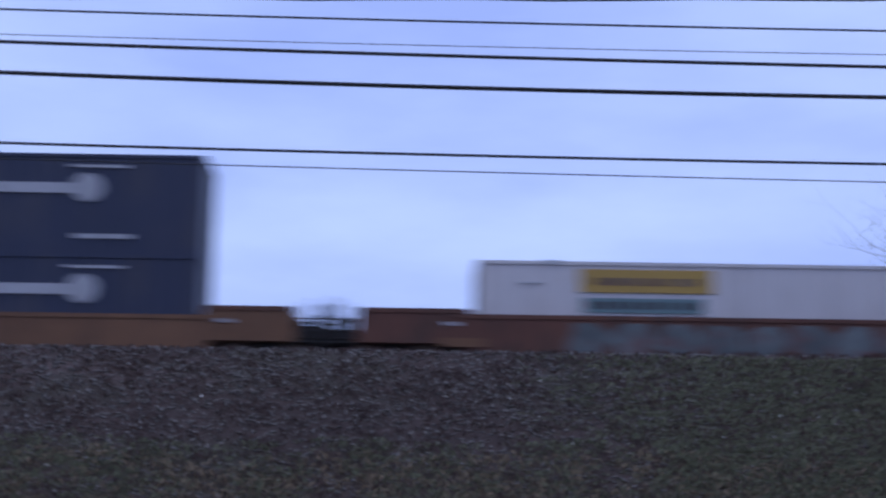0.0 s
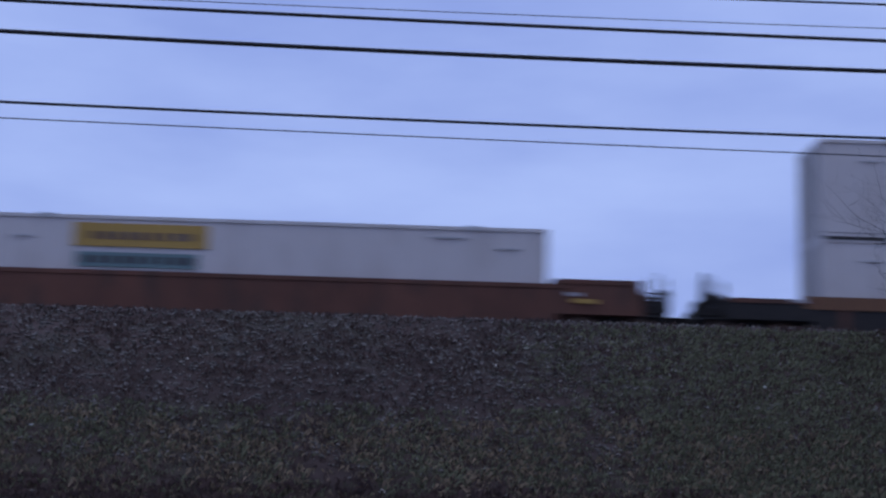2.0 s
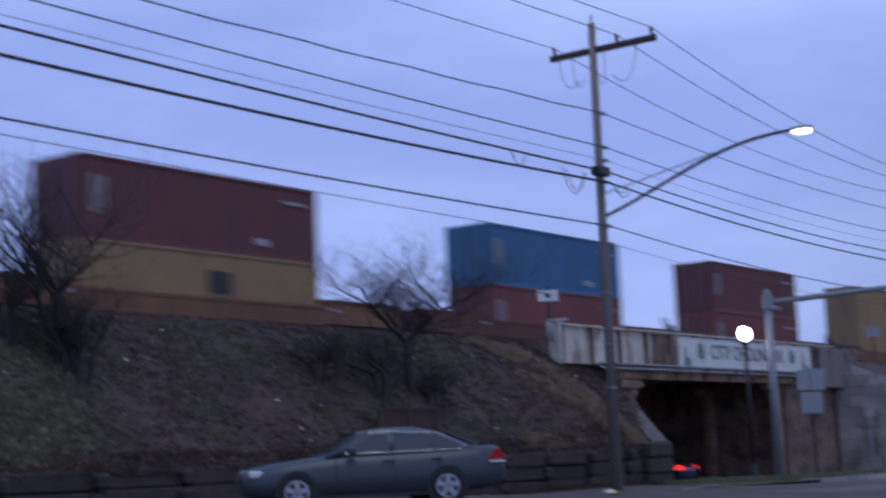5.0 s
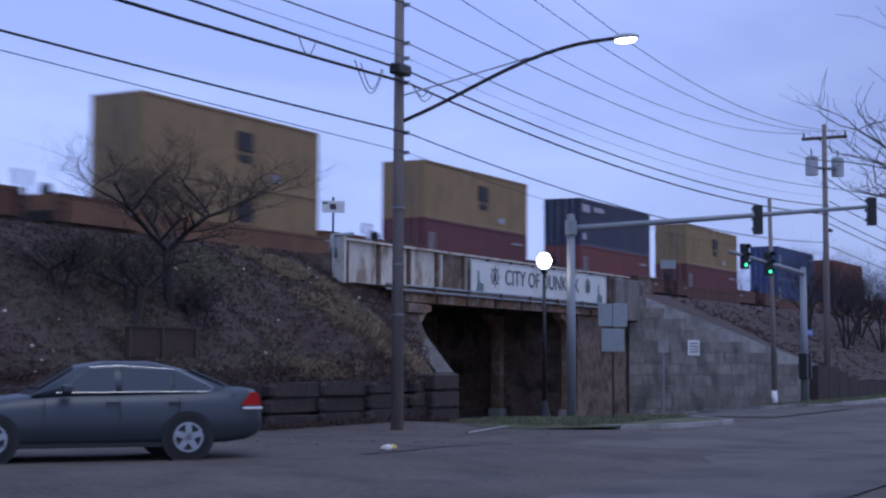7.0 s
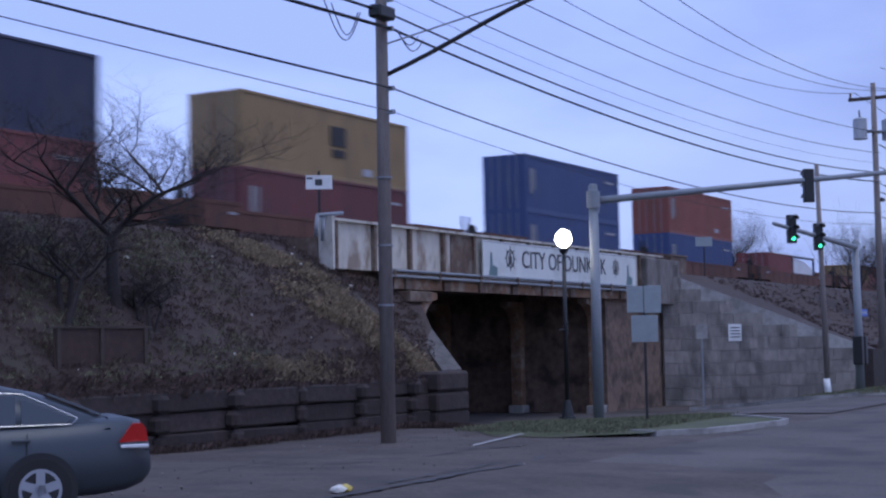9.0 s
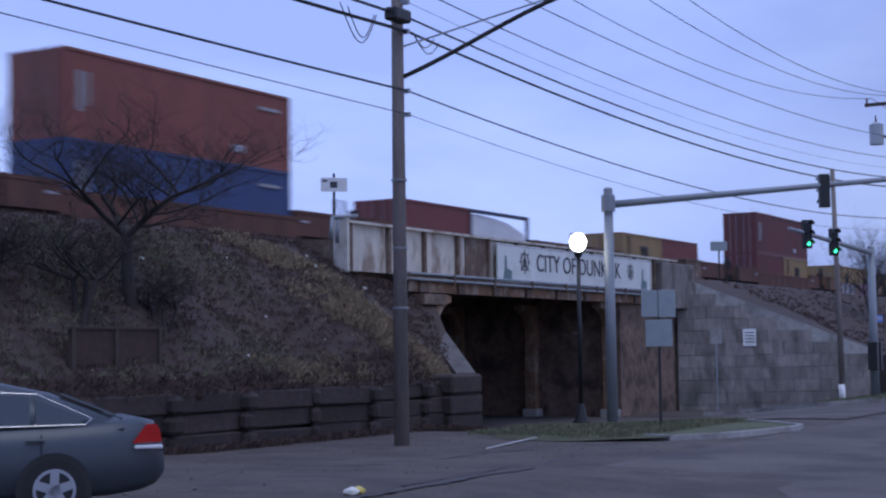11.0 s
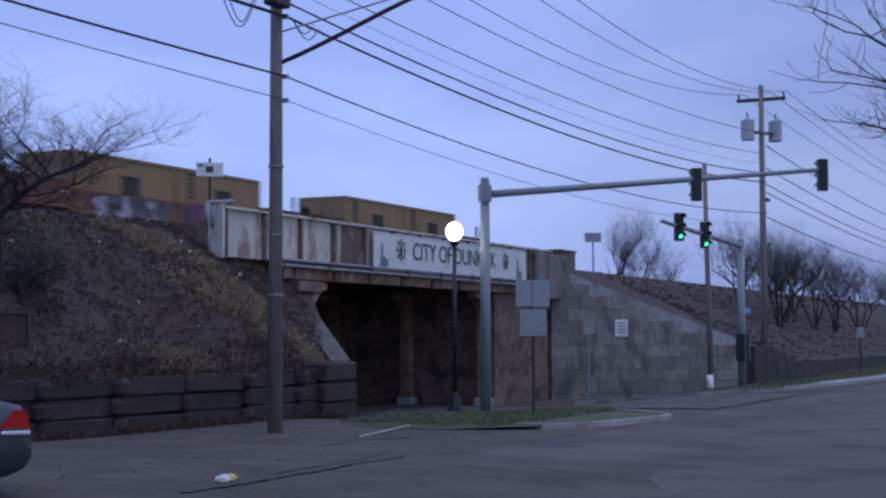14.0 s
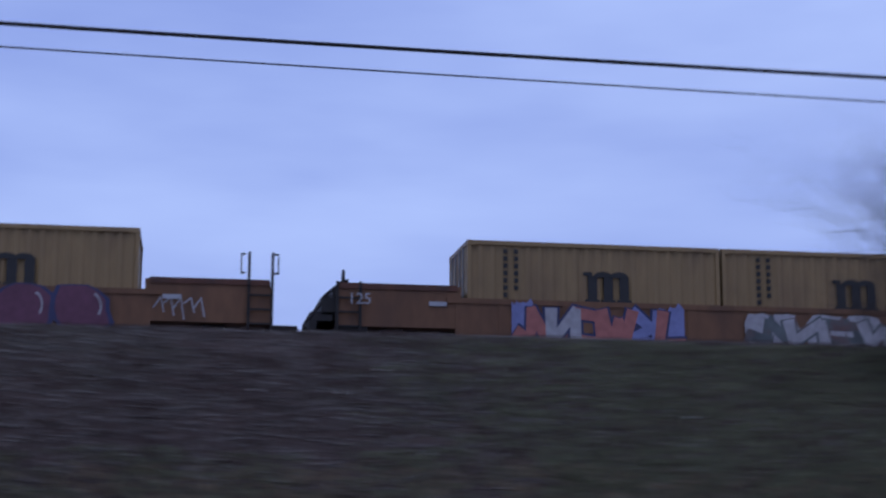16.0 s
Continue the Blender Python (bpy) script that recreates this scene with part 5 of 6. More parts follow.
part("arm", tb((0, 0, 6.31 - mz), tuple(a1), 0.115, 0.07, n=12), M["galv"], mast, "tapered steel mast arm", smooth=True)
part("arm_clamp", tb((0, 0, 6.1 - mz), (0, 0, 6.6 - mz), 0.21, n=14), M["galv"], mast)
for t in (0.6, 0.99):
    q = Vector((0, 0, 6.31 - mz)).lerp(a1, t)
    signal_head(mast, q.x, q.y, q.z - 0.18, 125, False)

NX, NY = 65.5, 16.4
nz = ground_z(NX, NY) - 0.03
mast2 = thing("traffic_signal_mast", NX, NY, nz, "grey-blue steel signal mast with lit green heads", "traffic signal")
part("post", tb((0, 0, 0), (0, 0, 6.12 - nz), 0.19, 0.15, n=16), M["galv"], mast2, smooth=True)
part("post_cap", tb((0, 0, 6.12 - nz), (0, 0, 6.2 - nz), 0.165, 0.1, n=16), M["galv"], mast2)
part("base_plate", bx(-0.3, 0.3, -0.3, 0.3, 0, 0.05), M["galv"], mast2)
b1 = Vector((-11.6, 0.0, 6.2 - nz))
part("arm", tb((0, 0, 5.9 - nz), tuple(b1), 0.12, 0.07, n=12), M["galv"], mast2, "tapered steel mast arm", smooth=True)
for t in (0.53, 0.84):
    q = Vector((0, 0, 5.9 - nz)).lerp(b1, t)
    signal_head(mast2, q.x, q.y - 0.1, q.z - 0.05, -45, True)
part("street_name_plate", bx(0.2, 1.55, -0.03, 0.03, 2.95 - nz, 3.25 - nz), M["blue_sign"], mast2, "blue street-name plate")
for k in range(3):
    part("print_bar", bx(0.4 + k * 0.36, 0.66 + k * 0.36, -0.036, -0.03, 3.05 - nz, 3.16 - nz), M["logo_white"], mast2)
part("pedestrian_signal", bx(-0.5, -0.15, -0.25, 0.15, 0.9 - nz, 2.1 - nz), M["black"], mast2, "black pedestrian signal housing", bevel=0.03)
part("pedestrian_signal", bx(0.15, 0.5, -0.25, 0.15, 0.9 - nz, 2.1 - nz), M["black"], mast2, "black pedestrian signal housing", bevel=0.03)

# ornamental lamp post with a lit globe
LX, LY = 42.0, 19.3
lz = ground_z(LX, LY) - 0.02
lp = thing("lamp_post", LX, LY, lz, "black ornamental lamp post with a glaring globe", "street lamp")
part("post", tb((0, 0, 0.8), (0, 0, 4.8 - lz), 0.075, 0.055, n=12), M["black"], lp, smooth=True)
bm = bmesh.new()
tube(bm, (0, 0, 0), (0, 0, 0.35), 0.3, 0.26, n=14)
tube(bm, (0, 0, 0.35), (0, 0, 0.85), 0.2, 0.09, n=14)
part("base", bm, M["black"], lp, "flared cast base")
part("collar", tb((0, 0, 4.72 - lz), (0, 0, 4.86 - lz), 0.09, 0.15, n=14), M["black"], lp)
for z in (2.9, 3.1):
    part("ring", tb((0, 0, z), (0, 0, z + 0.05), 0.11, n=12), M["black"], lp)
part("banner_rod", tb((-0.5, 0, 2.95), (0.05, 0, 2.95), 0.018), M["black"], lp)
bm = bmesh.new()
bmesh.ops.create_uvsphere(bm, u_segments=20, v_segments=12, radius=1)
for v in bm.verts:
    v.co = Vector((v.co.x * 0.25, v.co.y * 0.25, v.co.z * 0.28 + 5.18 - lz))
part("globe", bm, M["lamp_globe"], lp, "glowing lamp globe", smooth=True)


def road_sign(name, x, y, top, panels, label, m_post="sign_back", yaw=-55.0, lean=0.0):
    z = ground_z(x, y) - 0.02 if y < 21 or x > 58 and y < 23 else bank_z(x, y) - 0.05
    s = thing(name, x, y, z, label, "sign")
    s.rotation_euler = (0, radians(lean), radians(yaw))
    part("post", bx(-0.035, 0.035, -0.02, 0.02, 0, top - z), M[m_post], s)
    for x0, x1, z0_, z1_, m_, lab in panels:
        part("panel", bx(x0, x1, -0.035, -0.022, z0_ - z, z1_ - z), M[m_], s, lab, bevel=0.004)
    return s, z


road_sign("road_sign", 38.6, 15.4, 3.55, [(-0.46, -0.02, 2.80, 3.5, "sign_back", "grey back of an oblong sign"), (0.0, 0.46, 2.78, 3.52, "sign_back", "grey back of an oblong sign"), (-0.36, 0.36, 2.0, 2.72, "sign_back", "grey back of a square sign")], "grey backs of two signs on a thin dark post", "black", yaw=-62)
s, z = road_sign("trackside_sign", 38.2, 25.6, 7.35, [(-0.4, 0.4, 6.8, 7.22, "white", "white rectangular panel")], "white trackside board on a thin post above the bank", "black", yaw=-52)
part("print_bar", bx(-0.12, 0.1, -0.045, -0.034, 6.92 - z, 7.1 - z), M["ink"], s)
part("print_bar", bx(-0.36, -0.2, -0.045, -0.034, 7.1 - z, 7.16 - z), M["ink"], s)
road_sign("road_sign", 61.3, 21.9, 2.75, [(-0.24, 0.24, 2.1, 2.7, "concrete", "small pale parking sign with faded print")], "small faded pale sign on a thin grey post below the wall", "galv", yaw=-60)
road_sign("road_sign", 83.0, 14.4, 2.5, [(-0.2, 0.2, 1.9, 2.45, "sign_back", "small grey sign back")], "small grey sign on a thin post by the street", "black", yaw=-70)
road_sign("trackside_sign", 78.0, 27.6, 7.6, [(-0.45, 0.45, 7.1, 7.6, "sign_back", "grey board")], "grey trackside board on a thin post", "black", yaw=-60)
# relay box on the far bank
rb = thing("relay_box", 72.5, 27.4, 5.4, "rusty brown trackside relay box", "box")
part("body", bx(0, 2.2, 0, 1.2, 0, 0.95), M["girder_rust"], rb, bevel=0.03)
part("lid", bx(-0.06, 2.26, -0.06, 1.26, 0.95, 1.03), M["girder_rust"], rb)
# bent guard bar at the bridge end
gb = thing("bent_guard_bar", 37.4, 25.2, 5.3, "bent pale steel guard bar at the bridge end", "rail")
bm = bmesh.new()
for p0, p1 in (((0, 0, 0), (0.1, 0, 0.65)), ((0.1, 0, 0.65), (1.3, -0.1, 0.78)), ((0.35, 0, -0.1), (0.4, 0, 0.66))):
    tube(bm, p0, p1, 0.06, n=8)
part("bar", bm, M["galv"], gb, smooth=True)


# ---- sedan parked at the kerb ----
def loft(bm, rings, close=True):
    vs = [[bm.verts.new(p) for p in r] for r in rings]
    n = len(vs[0])
    for a, b in zip(vs, vs[1:]):
        for k in range(n):
            bm.faces.new((a[k], a[(k + 1) % n], b[(k + 1) % n], b[k]))
    if close:
        bm.faces.new(list(reversed(vs[0])))
        bm.faces.new(vs[-1])


def sedan(x, y, z, paint, label, lit=False):
    """Four-door saloon; local x runs to its tail, near side at y = 0."""
    c = thing("parked_sedan" if not lit else "driving_sedan", x, y, z, label, "car")
    W = 1.85
    # station: x, bottom, belt height, inset at the sides
    st = [(0.0, 0.42, 0.62, 0.42), (0.06, 0.30, 0.70, 0.22), (0.35, 0.24, 0.80, 0.07), (0.9, 0.22, 0.88, 0.02), (1.5, 0.22, 0.95, 0.0), (2.1, 0.22, 0.99, 0.0), (3.0, 0.22, 1.0, 0.0), (3.9, 0.22, 1.02, 0.0),
          (4.45, 0.24, 1.05, 0.03), (4.8, 0.28, 1.06, 0.09), (4.98, 0.34, 1.02, 0.17), (5.07, 0.42, 0.80, 0.25), (5.09, 0.46, 0.62, 0.30)]

    def section(xx, zb, zt, ins):
        y0, y1 = ins, W - ins
        h = zt - zb
        half = [(y0 + 0.10, zb), (y0 + 0.02, zb + 0.12 * h), (y0 - 0.0, zb + 0.45 * h), (y0 + 0.015, zb + 0.7 * h), (y0 + 0.07, zb + 0.93 * h), (y0 + 0.22, zt + 0.012)]
        return [Vector((xx, a, b)) for a, b in half] + [Vector((xx, W - a, b)) for a, b in reversed(half)]
    bm = bmesh.new()
    loft(bm, [section(*s) for s in st])
    body = part("body", bm, paint, c, smooth=True)
    # greenhouse
    gst = [(1.55, 0.98, 0.20), (2.25, 1.40, 0.30), (2.75, 1.475, 0.33), (3.35, 1.47, 0.33), (3.85, 1.36, 0.31), (4.62, 1.045, 0.22)]
    bm = bmesh.new()
    rings = []
    for xx, zt, ins in gst:
        rings.append([Vector((xx, a, b)) for a, b in ((0.10, 0.95), (0.5 * (0.10 + ins), (0.95 + zt) / 2), (ins, zt - 0.05), (ins + 0.16, zt), (W - ins - 0.16, zt), (W - ins, zt - 0.05), (W - 0.5 * (0.1 + ins), (0.95 + zt) / 2), (W - 0.10, 0.95))])
    loft(bm, rings)
    roof = part("cabin", bm, paint, c, "painted roof and pillars", smooth=True)

    def pane(pts, name, lab=""):
        for side in (0, 1):
            bm = bmesh.new()
            q = []
            for px, pz in pts:
                yy = 0.10 + (pz - 0.95) / 0.46 * 0.205 - 0.012
                q.append((px, yy if side == 0 else W - yy, pz))
            plate(bm, q, (0, 0.02 if side == 0 else -0.02, 0))
            part(name, bm, M["glass"], c, lab)
    pane([(1.95, 1.02), (2.78, 1.02), (2.78, 1.37), (2.42, 1.35)], "front_side_window", "dark tinted side window")
    pane([(2.88, 1.02), (3.62, 1.02), (3.62, 1.33), (2.88, 1.37)], "rear_side_window", "dark tinted side window")
    pane([(3.68, 1.02), (4.15, 1.03), (4.2, 1.08), (3.68, 1.30)], "quarter_window", "small tinted quarter window")
    bm = bmesh.new()
    plate(bm, [(3.97, 0.42, 1.335), (4.55, 0.36, 1.09), (4.55, W - 0.36, 1.09), (3.97, W - 0.42, 1.335)], (0.012, 0, 0.022))
    part("rear_window", bm, M["glass"], c, "tinted rear window")
    bm = bmesh.new()
    plate(bm, [(1.66, 0.36, 1.06), (2.2, 0.44, 1.385), (2.2, W - 0.44, 1.385), (1.66, W - 0.36, 1.06)], (-0.012, 0, 0.022))
    part("windscreen", bm, M["glass"], c, "dark windscreen")
    for side in (0, 1):
        yy = 0.085 if side == 0 else W - 0.085
        bm = bmesh.new()
        for (xa, za), (xb, zb) in (((1.9, 1.005), (4.2, 1.015)), ((4.2, 1.015), (4.27, 1.08)), ((4.27, 1.08), (3.7, 1.35)), ((3.7, 1.35), (2.85, 1.405)), ((2.85, 1.405), (2.4, 1.38))):
            dy = lambda zz: (0.085 + max(0, zz - 0.95) / 0.46 * 0.205 - 0.014)
            tube(bm, (xa, dy(za) if side == 0 else W - dy(za), za), (xb, dy(zb) if side == 0 else W - dy(zb), zb), 0.007, n=6)
        part("window_trim", bm, M["chrome"], c, "bright window trim")
        for xx in (2.62, 3.56):
            part("door_handle", bx(xx, xx + 0.2, (-0.028 if side == 0 else W - 0.005), (0.005 if side == 0 else W + 0.028), 0.84, 0.875), paint, c, bevel=0.008)
        for xx in (1.72, 2.83, 3.72):
            part("door_gap", bx(xx, xx + 0.009, (-0.003 if side == 0 else W - 0.012), (0.012 if side == 0 else W + 0.003), 0.32, 0.93), M["black"], c)
        part("mirror", bx(1.95, 2.12, (-0.17 if side == 0 else W - 0.02), (0.02 if side == 0 else W + 0.17), 1.0, 1.13), paint, c, bevel=0.03)
        bm = bmesh.new()
        m1 = 1 if side == 0 else -1
        plate(bm, [(px_, yy_ if side == 0 else W - yy_, pz) for px_, yy_, pz in ((4.70, 0.055, 0.80), (5.045, 0.2, 0.80), (5.02, 0.17, 0.93), (4.97, 0.14, 1.0), (4.86, 0.09, 1.0))], (0, 0.2 * m1, 0))
        part("tail_lamp", bm, M["red_on"] if lit else M["tail_red"], c, "red tail lamp")
        part("reversing_lamp", bx(4.72, 5.03, (0.04 if side == 0 else W - 0.28), (0.28 if side == 0 else W - 0.04), 0.735, 0.775), M["tail_clear"], c, "clear reversing lamp", bevel=0.01)
        part("sill", bx(1.35, 3.7, (0.01 if side == 0 else W - 0.06), (0.06 if side == 0 else W - 0.01), 0.19, 0.26), M["black"], c)
        part("headlamp", bx(0.12, 0.5, (0.12 if side == 0 else W - 0.5), (0.5 if side == 0 else W - 0.12), 0.62, 0.76), M["tail_clear"], c, bevel=0.03)
        for xx in (0.98, 3.86):
            y0 = -0.004 if side == 0 else W - 0.22
            part("wheel_arch", tb((xx, y0 - 0.004, 0.33), (xx, y0 + 0.226, 0.33), 0.40, n=28), M["black"], c, "black wheel arch")
            y1 = -0.02 if side == 0 else W - 0.2
            wh = part("wheel", tb((xx, y1, 0.33), (xx, y1 + 0.22, 0.33), 0.33, n=28), M["tyre"], c, "black tyre")
            o = y1 - 0.006 if side == 0 else y1 + 0.226
            bm = bmesh.new()
            tube(bm, (xx, o, 0.33), (xx, o + (0.012 if side == 0 else -0.012), 0.33), 0.225, n=24)
            part("rim", bm, M["black"], wh)
            bm = bmesh.new()
            for k in range(5):
                a = 2 * math.pi * k / 5 + 0.3
                d, e = Vector((math.cos(a), 0, math.sin(a))), Vector((-math.sin(a), 0, math.cos(a)))
                cc = Vector((xx, o - (0.008 if side == 0 else -0.008), 0.33))
                plate(bm, [cc + e * 0.05, cc + d * 0.2 + e * 0.045, cc + d * 0.2 - e * 0.045, cc - e * 0.05], (0, 0.012 if side == 0 else -0.012, 0))
            for k in range(24):
                a, b = 2 * math.pi * k / 24, 2 * math.pi * (k + 1) / 24
                plate(bm, [(xx + math.cos(q) * r, o - (0.006 if side == 0 else -0.006), 0.33 + math.sin(q) * r) for q, r in ((a, 0.195), (b, 0.195), (b, 0.228), (a, 0.228))], (0, 0.01 if side == 0 else -0.01, 0))
            part("spokes", bm, M["alloy"], wh, "five-spoke alloy wheel")
    part("rear_bumper_gap", bx(4.6, 5.085, 0.2, W - 0.2, 0.70, 0.712), M["black"], c)
    part("boot_gap", bx(4.6, 4.612, 0.25, W - 0.25, 1.05, 1.075), M["black"], c)
    part("number_plate", bx(5.08, 5.1, W / 2 - 0.16, W / 2 + 0.16, 0.72, 0.86), M["white"], c, "pale number plate")
    return c


parked = sedan(9.24, 14.28, 0.19, M["sedan"], "grey-blue four-door sedan parked at the lot edge")
parked.rotation_euler = (0, 0, radians(-40))
driver = sedan(0, 0, 0, BOX_COL["navy"], "dark car with lit tail lamps driving through the underpass", lit=True)

# ---- litter, panel under the tree ----
lt = thing("litter_bag", 16.23, 10.66, ground_z(16.23, 10.66) - 0.04, "crumpled white and yellow litter on the asphalt", "litter")
for dx, m_, sx in ((0.0, "plastic", 0.12), (0.16, "litter_yellow", 0.1)):
    bm = bmesh.new()
    bmesh.ops.create_icosphere(bm, subdivisions=2, radius=1)
    for v in bm.verts:
        q = 1 + 0.4 * noise.noise(v.co * 2.1 + Vector((dx, 0, 0)))
        v.co = Vector((v.co.x * sx * q + dx, v.co.y * 0.10 * q, max(0, v.co.z * 0.06 * q + 0.04)))
    part("wrapper", bm, M[m_], lt)
pn = thing("rusty_panel", 24.2, 23.0, 1.45, "rusty brown sheet panel propped under the tree", "panel")
part("sheet", bx(0, 3.0, 0, 0.05, 0, 1.1), M["rusty_sheet"], pn, bevel=0.01)
part("rail", bx(-0.2, 3.15, -0.04, 0.03, 1.08, 1.13), M["dark_wood"], pn, "pale-edged top rail")
for x in (0.05, 1.4, 2.85):
    part("post", bx(x, x + 0.1, -0.05, 0.0, -0.2, 1.13), M["dark_wood"], pn)


# ---- bare trees ----
def bare_tree(name, x, y, z, h, spread, seed, label, trunk=0.16, stems=1, depth=5, lift=0.55, dense=0.75, wide=1.0):
    """Tapered limbs that fork down to fine twigs."""
    rnd = random.Random(seed)
    t = thing(name, x, y, z, label, "tree", "bare trees")
    trunk_bm, crown = bmesh.new(), bmesh.new()

    def grow(p, d, length, r, lev):
        bmx = trunk_bm if lev == 0 else crown
        n = 4 if lev < 2 else 3
        for k in range(n):
            bend = 0.10 + 0.07 * lev
            d2 = (d + Vector((rnd.uniform(-bend, bend), rnd.uniform(-bend, bend), rnd.uniform(-bend * 0.6, bend)))).normalized()
            q = p + d2 * length / n
            r2 = r * (1 - 0.45 / n)
            tube(bmx, p, q, r, r2, n=8 if lev < 1 else (5 if lev < 3 else 3), caps=False)
            p, d, r = q, d2, r2
            if lev >= 1 and lev < depth and rnd.random() < dense:
                side = Vector((rnd.uniform(-1, 1), rnd.uniform(-1, 1), rnd.uniform(-0.35, 0.9))).normalized()
                grow(p, (d * 0.55 + side * 0.85).normalized(), length * rnd.uniform(0.42, 0.68), r * 0.55, lev + 1)
        if lev < depth:
            for k in range(2 if lev else rnd.randint(4, 5)):
                a = rnd.uniform(0, 2 * math.pi)
                side = Vector((math.cos(a) * spread, math.sin(a) * spread, rnd.uniform(0.0, lift)))
                grow(p, (d * 0.75 + side).normalized(), length * rnd.uniform(0.62, 0.85), r * 0.7, lev + 1)
    for s_ in range(stems):
        d0 = Vector((rnd.uniform(-0.25, 0.25) * (stems > 1), rnd.uniform(-0.25, 0.25) * (stems > 1), 1)).normalized()
        grow(Vector((rnd.uniform(-0.2, 0.2) * (stems > 1), rnd.uniform(-0.2, 0.2) * (stems > 1), -0.2)), d0, h * 0.32, trunk, 0)
    top = max(v.co.z for v in crown.verts)
    k = h / top
    for b in (trunk_bm, crown):
        for v in b.verts:
            v.co *= k
            grow_out = 1 + (wide - 1) * min(1.0, max(0.0, v.co.z / h * 1.6))
            v.co.x *= grow_out
            v.co.y *= grow_out
    part("trunk", trunk_bm, M["bark"], t, smooth=True)
    part("crown", crown, M["bark"], t, "bare twiggy crown", smooth=True)
    return t


def on_bank(x, y):
    return bank_z(x, y) - 0.1


bare_tree("roadside_tree", 14.1, 25.1, on_bank(14.1, 25.1), 6.3, 0.95, 11, "bare dark tree with a dense twiggy crown on the bank", trunk=0.10, stems=4, depth=5, dense=0.5, lift=0.6, wide=1.2)
bare_tree("roadside_tree", 27.5, 24.2, on_bank(27.5, 24.2), 5.9, 1.2, 5, "wide spreading bare tree on the bank", trunk=0.17, depth=6, lift=0.75, dense=0.95, wide=1.55)
bare_tree("scrub_tree", 13.0, 25.6, on_bank(13.0, 25.6), 3.4, 0.9, 9, "low bare scrub at the foot of the dark tree", trunk=0.07, stems=3, depth=4)
bare_tree("scrub_tree", 14.3, 24.6, on_bank(14.3, 24.6), 3.0, 0.8, 29, "dense bare scrub round the dark tree", trunk=0.08, stems=5, depth=4)
bare_tree("scrub_tree", 25.6, 24.0, on_bank(25.6, 24.0), 3.2, 1.1, 19, "low bare scrub with drooping twigs", trunk=0.08, stems=3, depth=4, lift=0.2)
bare_tree("scrub_tree", 23.4, 24.7, on_bank(23.4, 24.7), 2.0, 1.2, 52, "tangled bare scrub beside the spreading tree", trunk=0.04, stems=4, depth=4, lift=0.3, wide=1.3)
bare_tree("scrub_tree", 28.0, 23.7, on_bank(28.0, 23.7), 1.9, 1.2, 53, "low drooping scrub under the spreading tree", trunk=0.035, stems=4, depth=4, lift=0.2, wide=1.3)
far_a = bare_tree("far_tree", 150, 50, 4.0, 12.5, 0.7, 21, "distant bare tree beyond the tracks", trunk=0.25, depth=6, dense=0.85)
copy_thing(far_a, pose(158, 51, 3.4, 0, 0, 120))
copy_thing(far_a, pose(178, 53, 2.0, 0, 0, 220))
bush = bare_tree("bank_bush", 96, 21.5, bank_e(96, 21.5) - 0.2, 7.6, 0.75, 31, "tangled bare bush on the east bank", trunk=0.1, stems=4, depth=5)
for x, y, a in ((91, 23, 160), (101, 22.5, 90), (106, 21.5, 200), (109, 23.5, 20), (112, 21, 300), (118, 20.5, 60), (136, 21, 130), (160, 22, 250), (190, 23, 170), (225, 24, 80)):
    copy_thing(bush, pose(x, y, bank_e(x, y) - 0.2, 0, 0, a))
near_tree = bare_tree("street_tree", 20.4, 1.5, -0.25, 8.1, 0.85, 44, "bare street tree reaching over the road", trunk=0.3, depth=5, lift=0.3, dense=0.9, wide=1.22)
near_tree.rotation_euler = (0, 0, radians(90))
# woodland far along the line
rnd = random.Random(7)
wood = bmesh.new()
for k in range(70):
    x, y = rnd.uniform(220, 520), rnd.uniform(40, 160)
    h = rnd.uniform(9, 16)
    tube(wood, (x, y, 0), (x, y, h * 0.5), 0.25, 0.15, n=4, caps=False)
    for q in range(26):
        a, e = rnd.uniform(0, 6.28), rnd.uniform(0.3, 1.3)
        p0 = Vector((x, y, h * rnd.uniform(0.3, 0.6)))
        p1 = p0 + Vector((math.cos(a) * math.cos(e), math.sin(a) * math.cos(e), math.sin(e))) * h * rnd.uniform(0.25, 0.45)
        tube(wood, p0, p1, 0.12, 0.03, n=3, caps=False)
tagged(new("far_woodland", finish(wood, "far_woodland", M["bark"])), "bare winter woodland far along the line", "woodland", "", "stuff")


# ---- loose stones and dry growth on the slopes ----
def scatter_stones(name, count, region, size, seed, label, material="stone"):
    rg = np.random.default_rng(seed)
    octv = np.array([(1, 0, 0), (-1, 0, 0), (0, 1, 0), (0, -1, 0), (0, 0, 1), (0, 0, -1)], float)
    octf = [(0, 2, 4), (2, 1, 4), (1, 3, 4), (3, 0, 4), (2, 0, 5), (1, 2, 5), (3, 1, 5), (0, 3, 5)]
    verts, faces = [], []
    for _ in range(count):
        x, y, z = region(rg)
        s = size * (0.5 + rg.random() ** 2 * 1.6)
        base = len(verts)
        jit = 0.65 + 0.7 * rg.random((6, 1))
        sc = np.array([1, 0.85, 0.65]) * s
        a = rg.random() * 6.28
        ca, sa = math.cos(a), math.sin(a)
        for v in octv * jit * sc:
            verts.append((x + v[0] * ca - v[1] * sa, y + v[0] * sa + v[1] * ca, z + v[2] + s * 0.2))
        faces += [tuple(base + i for i in f) for f in octf]
    return tagged(new(name, from_arrays(name, verts, faces, M[material])), label, "stones", "", "stuff")


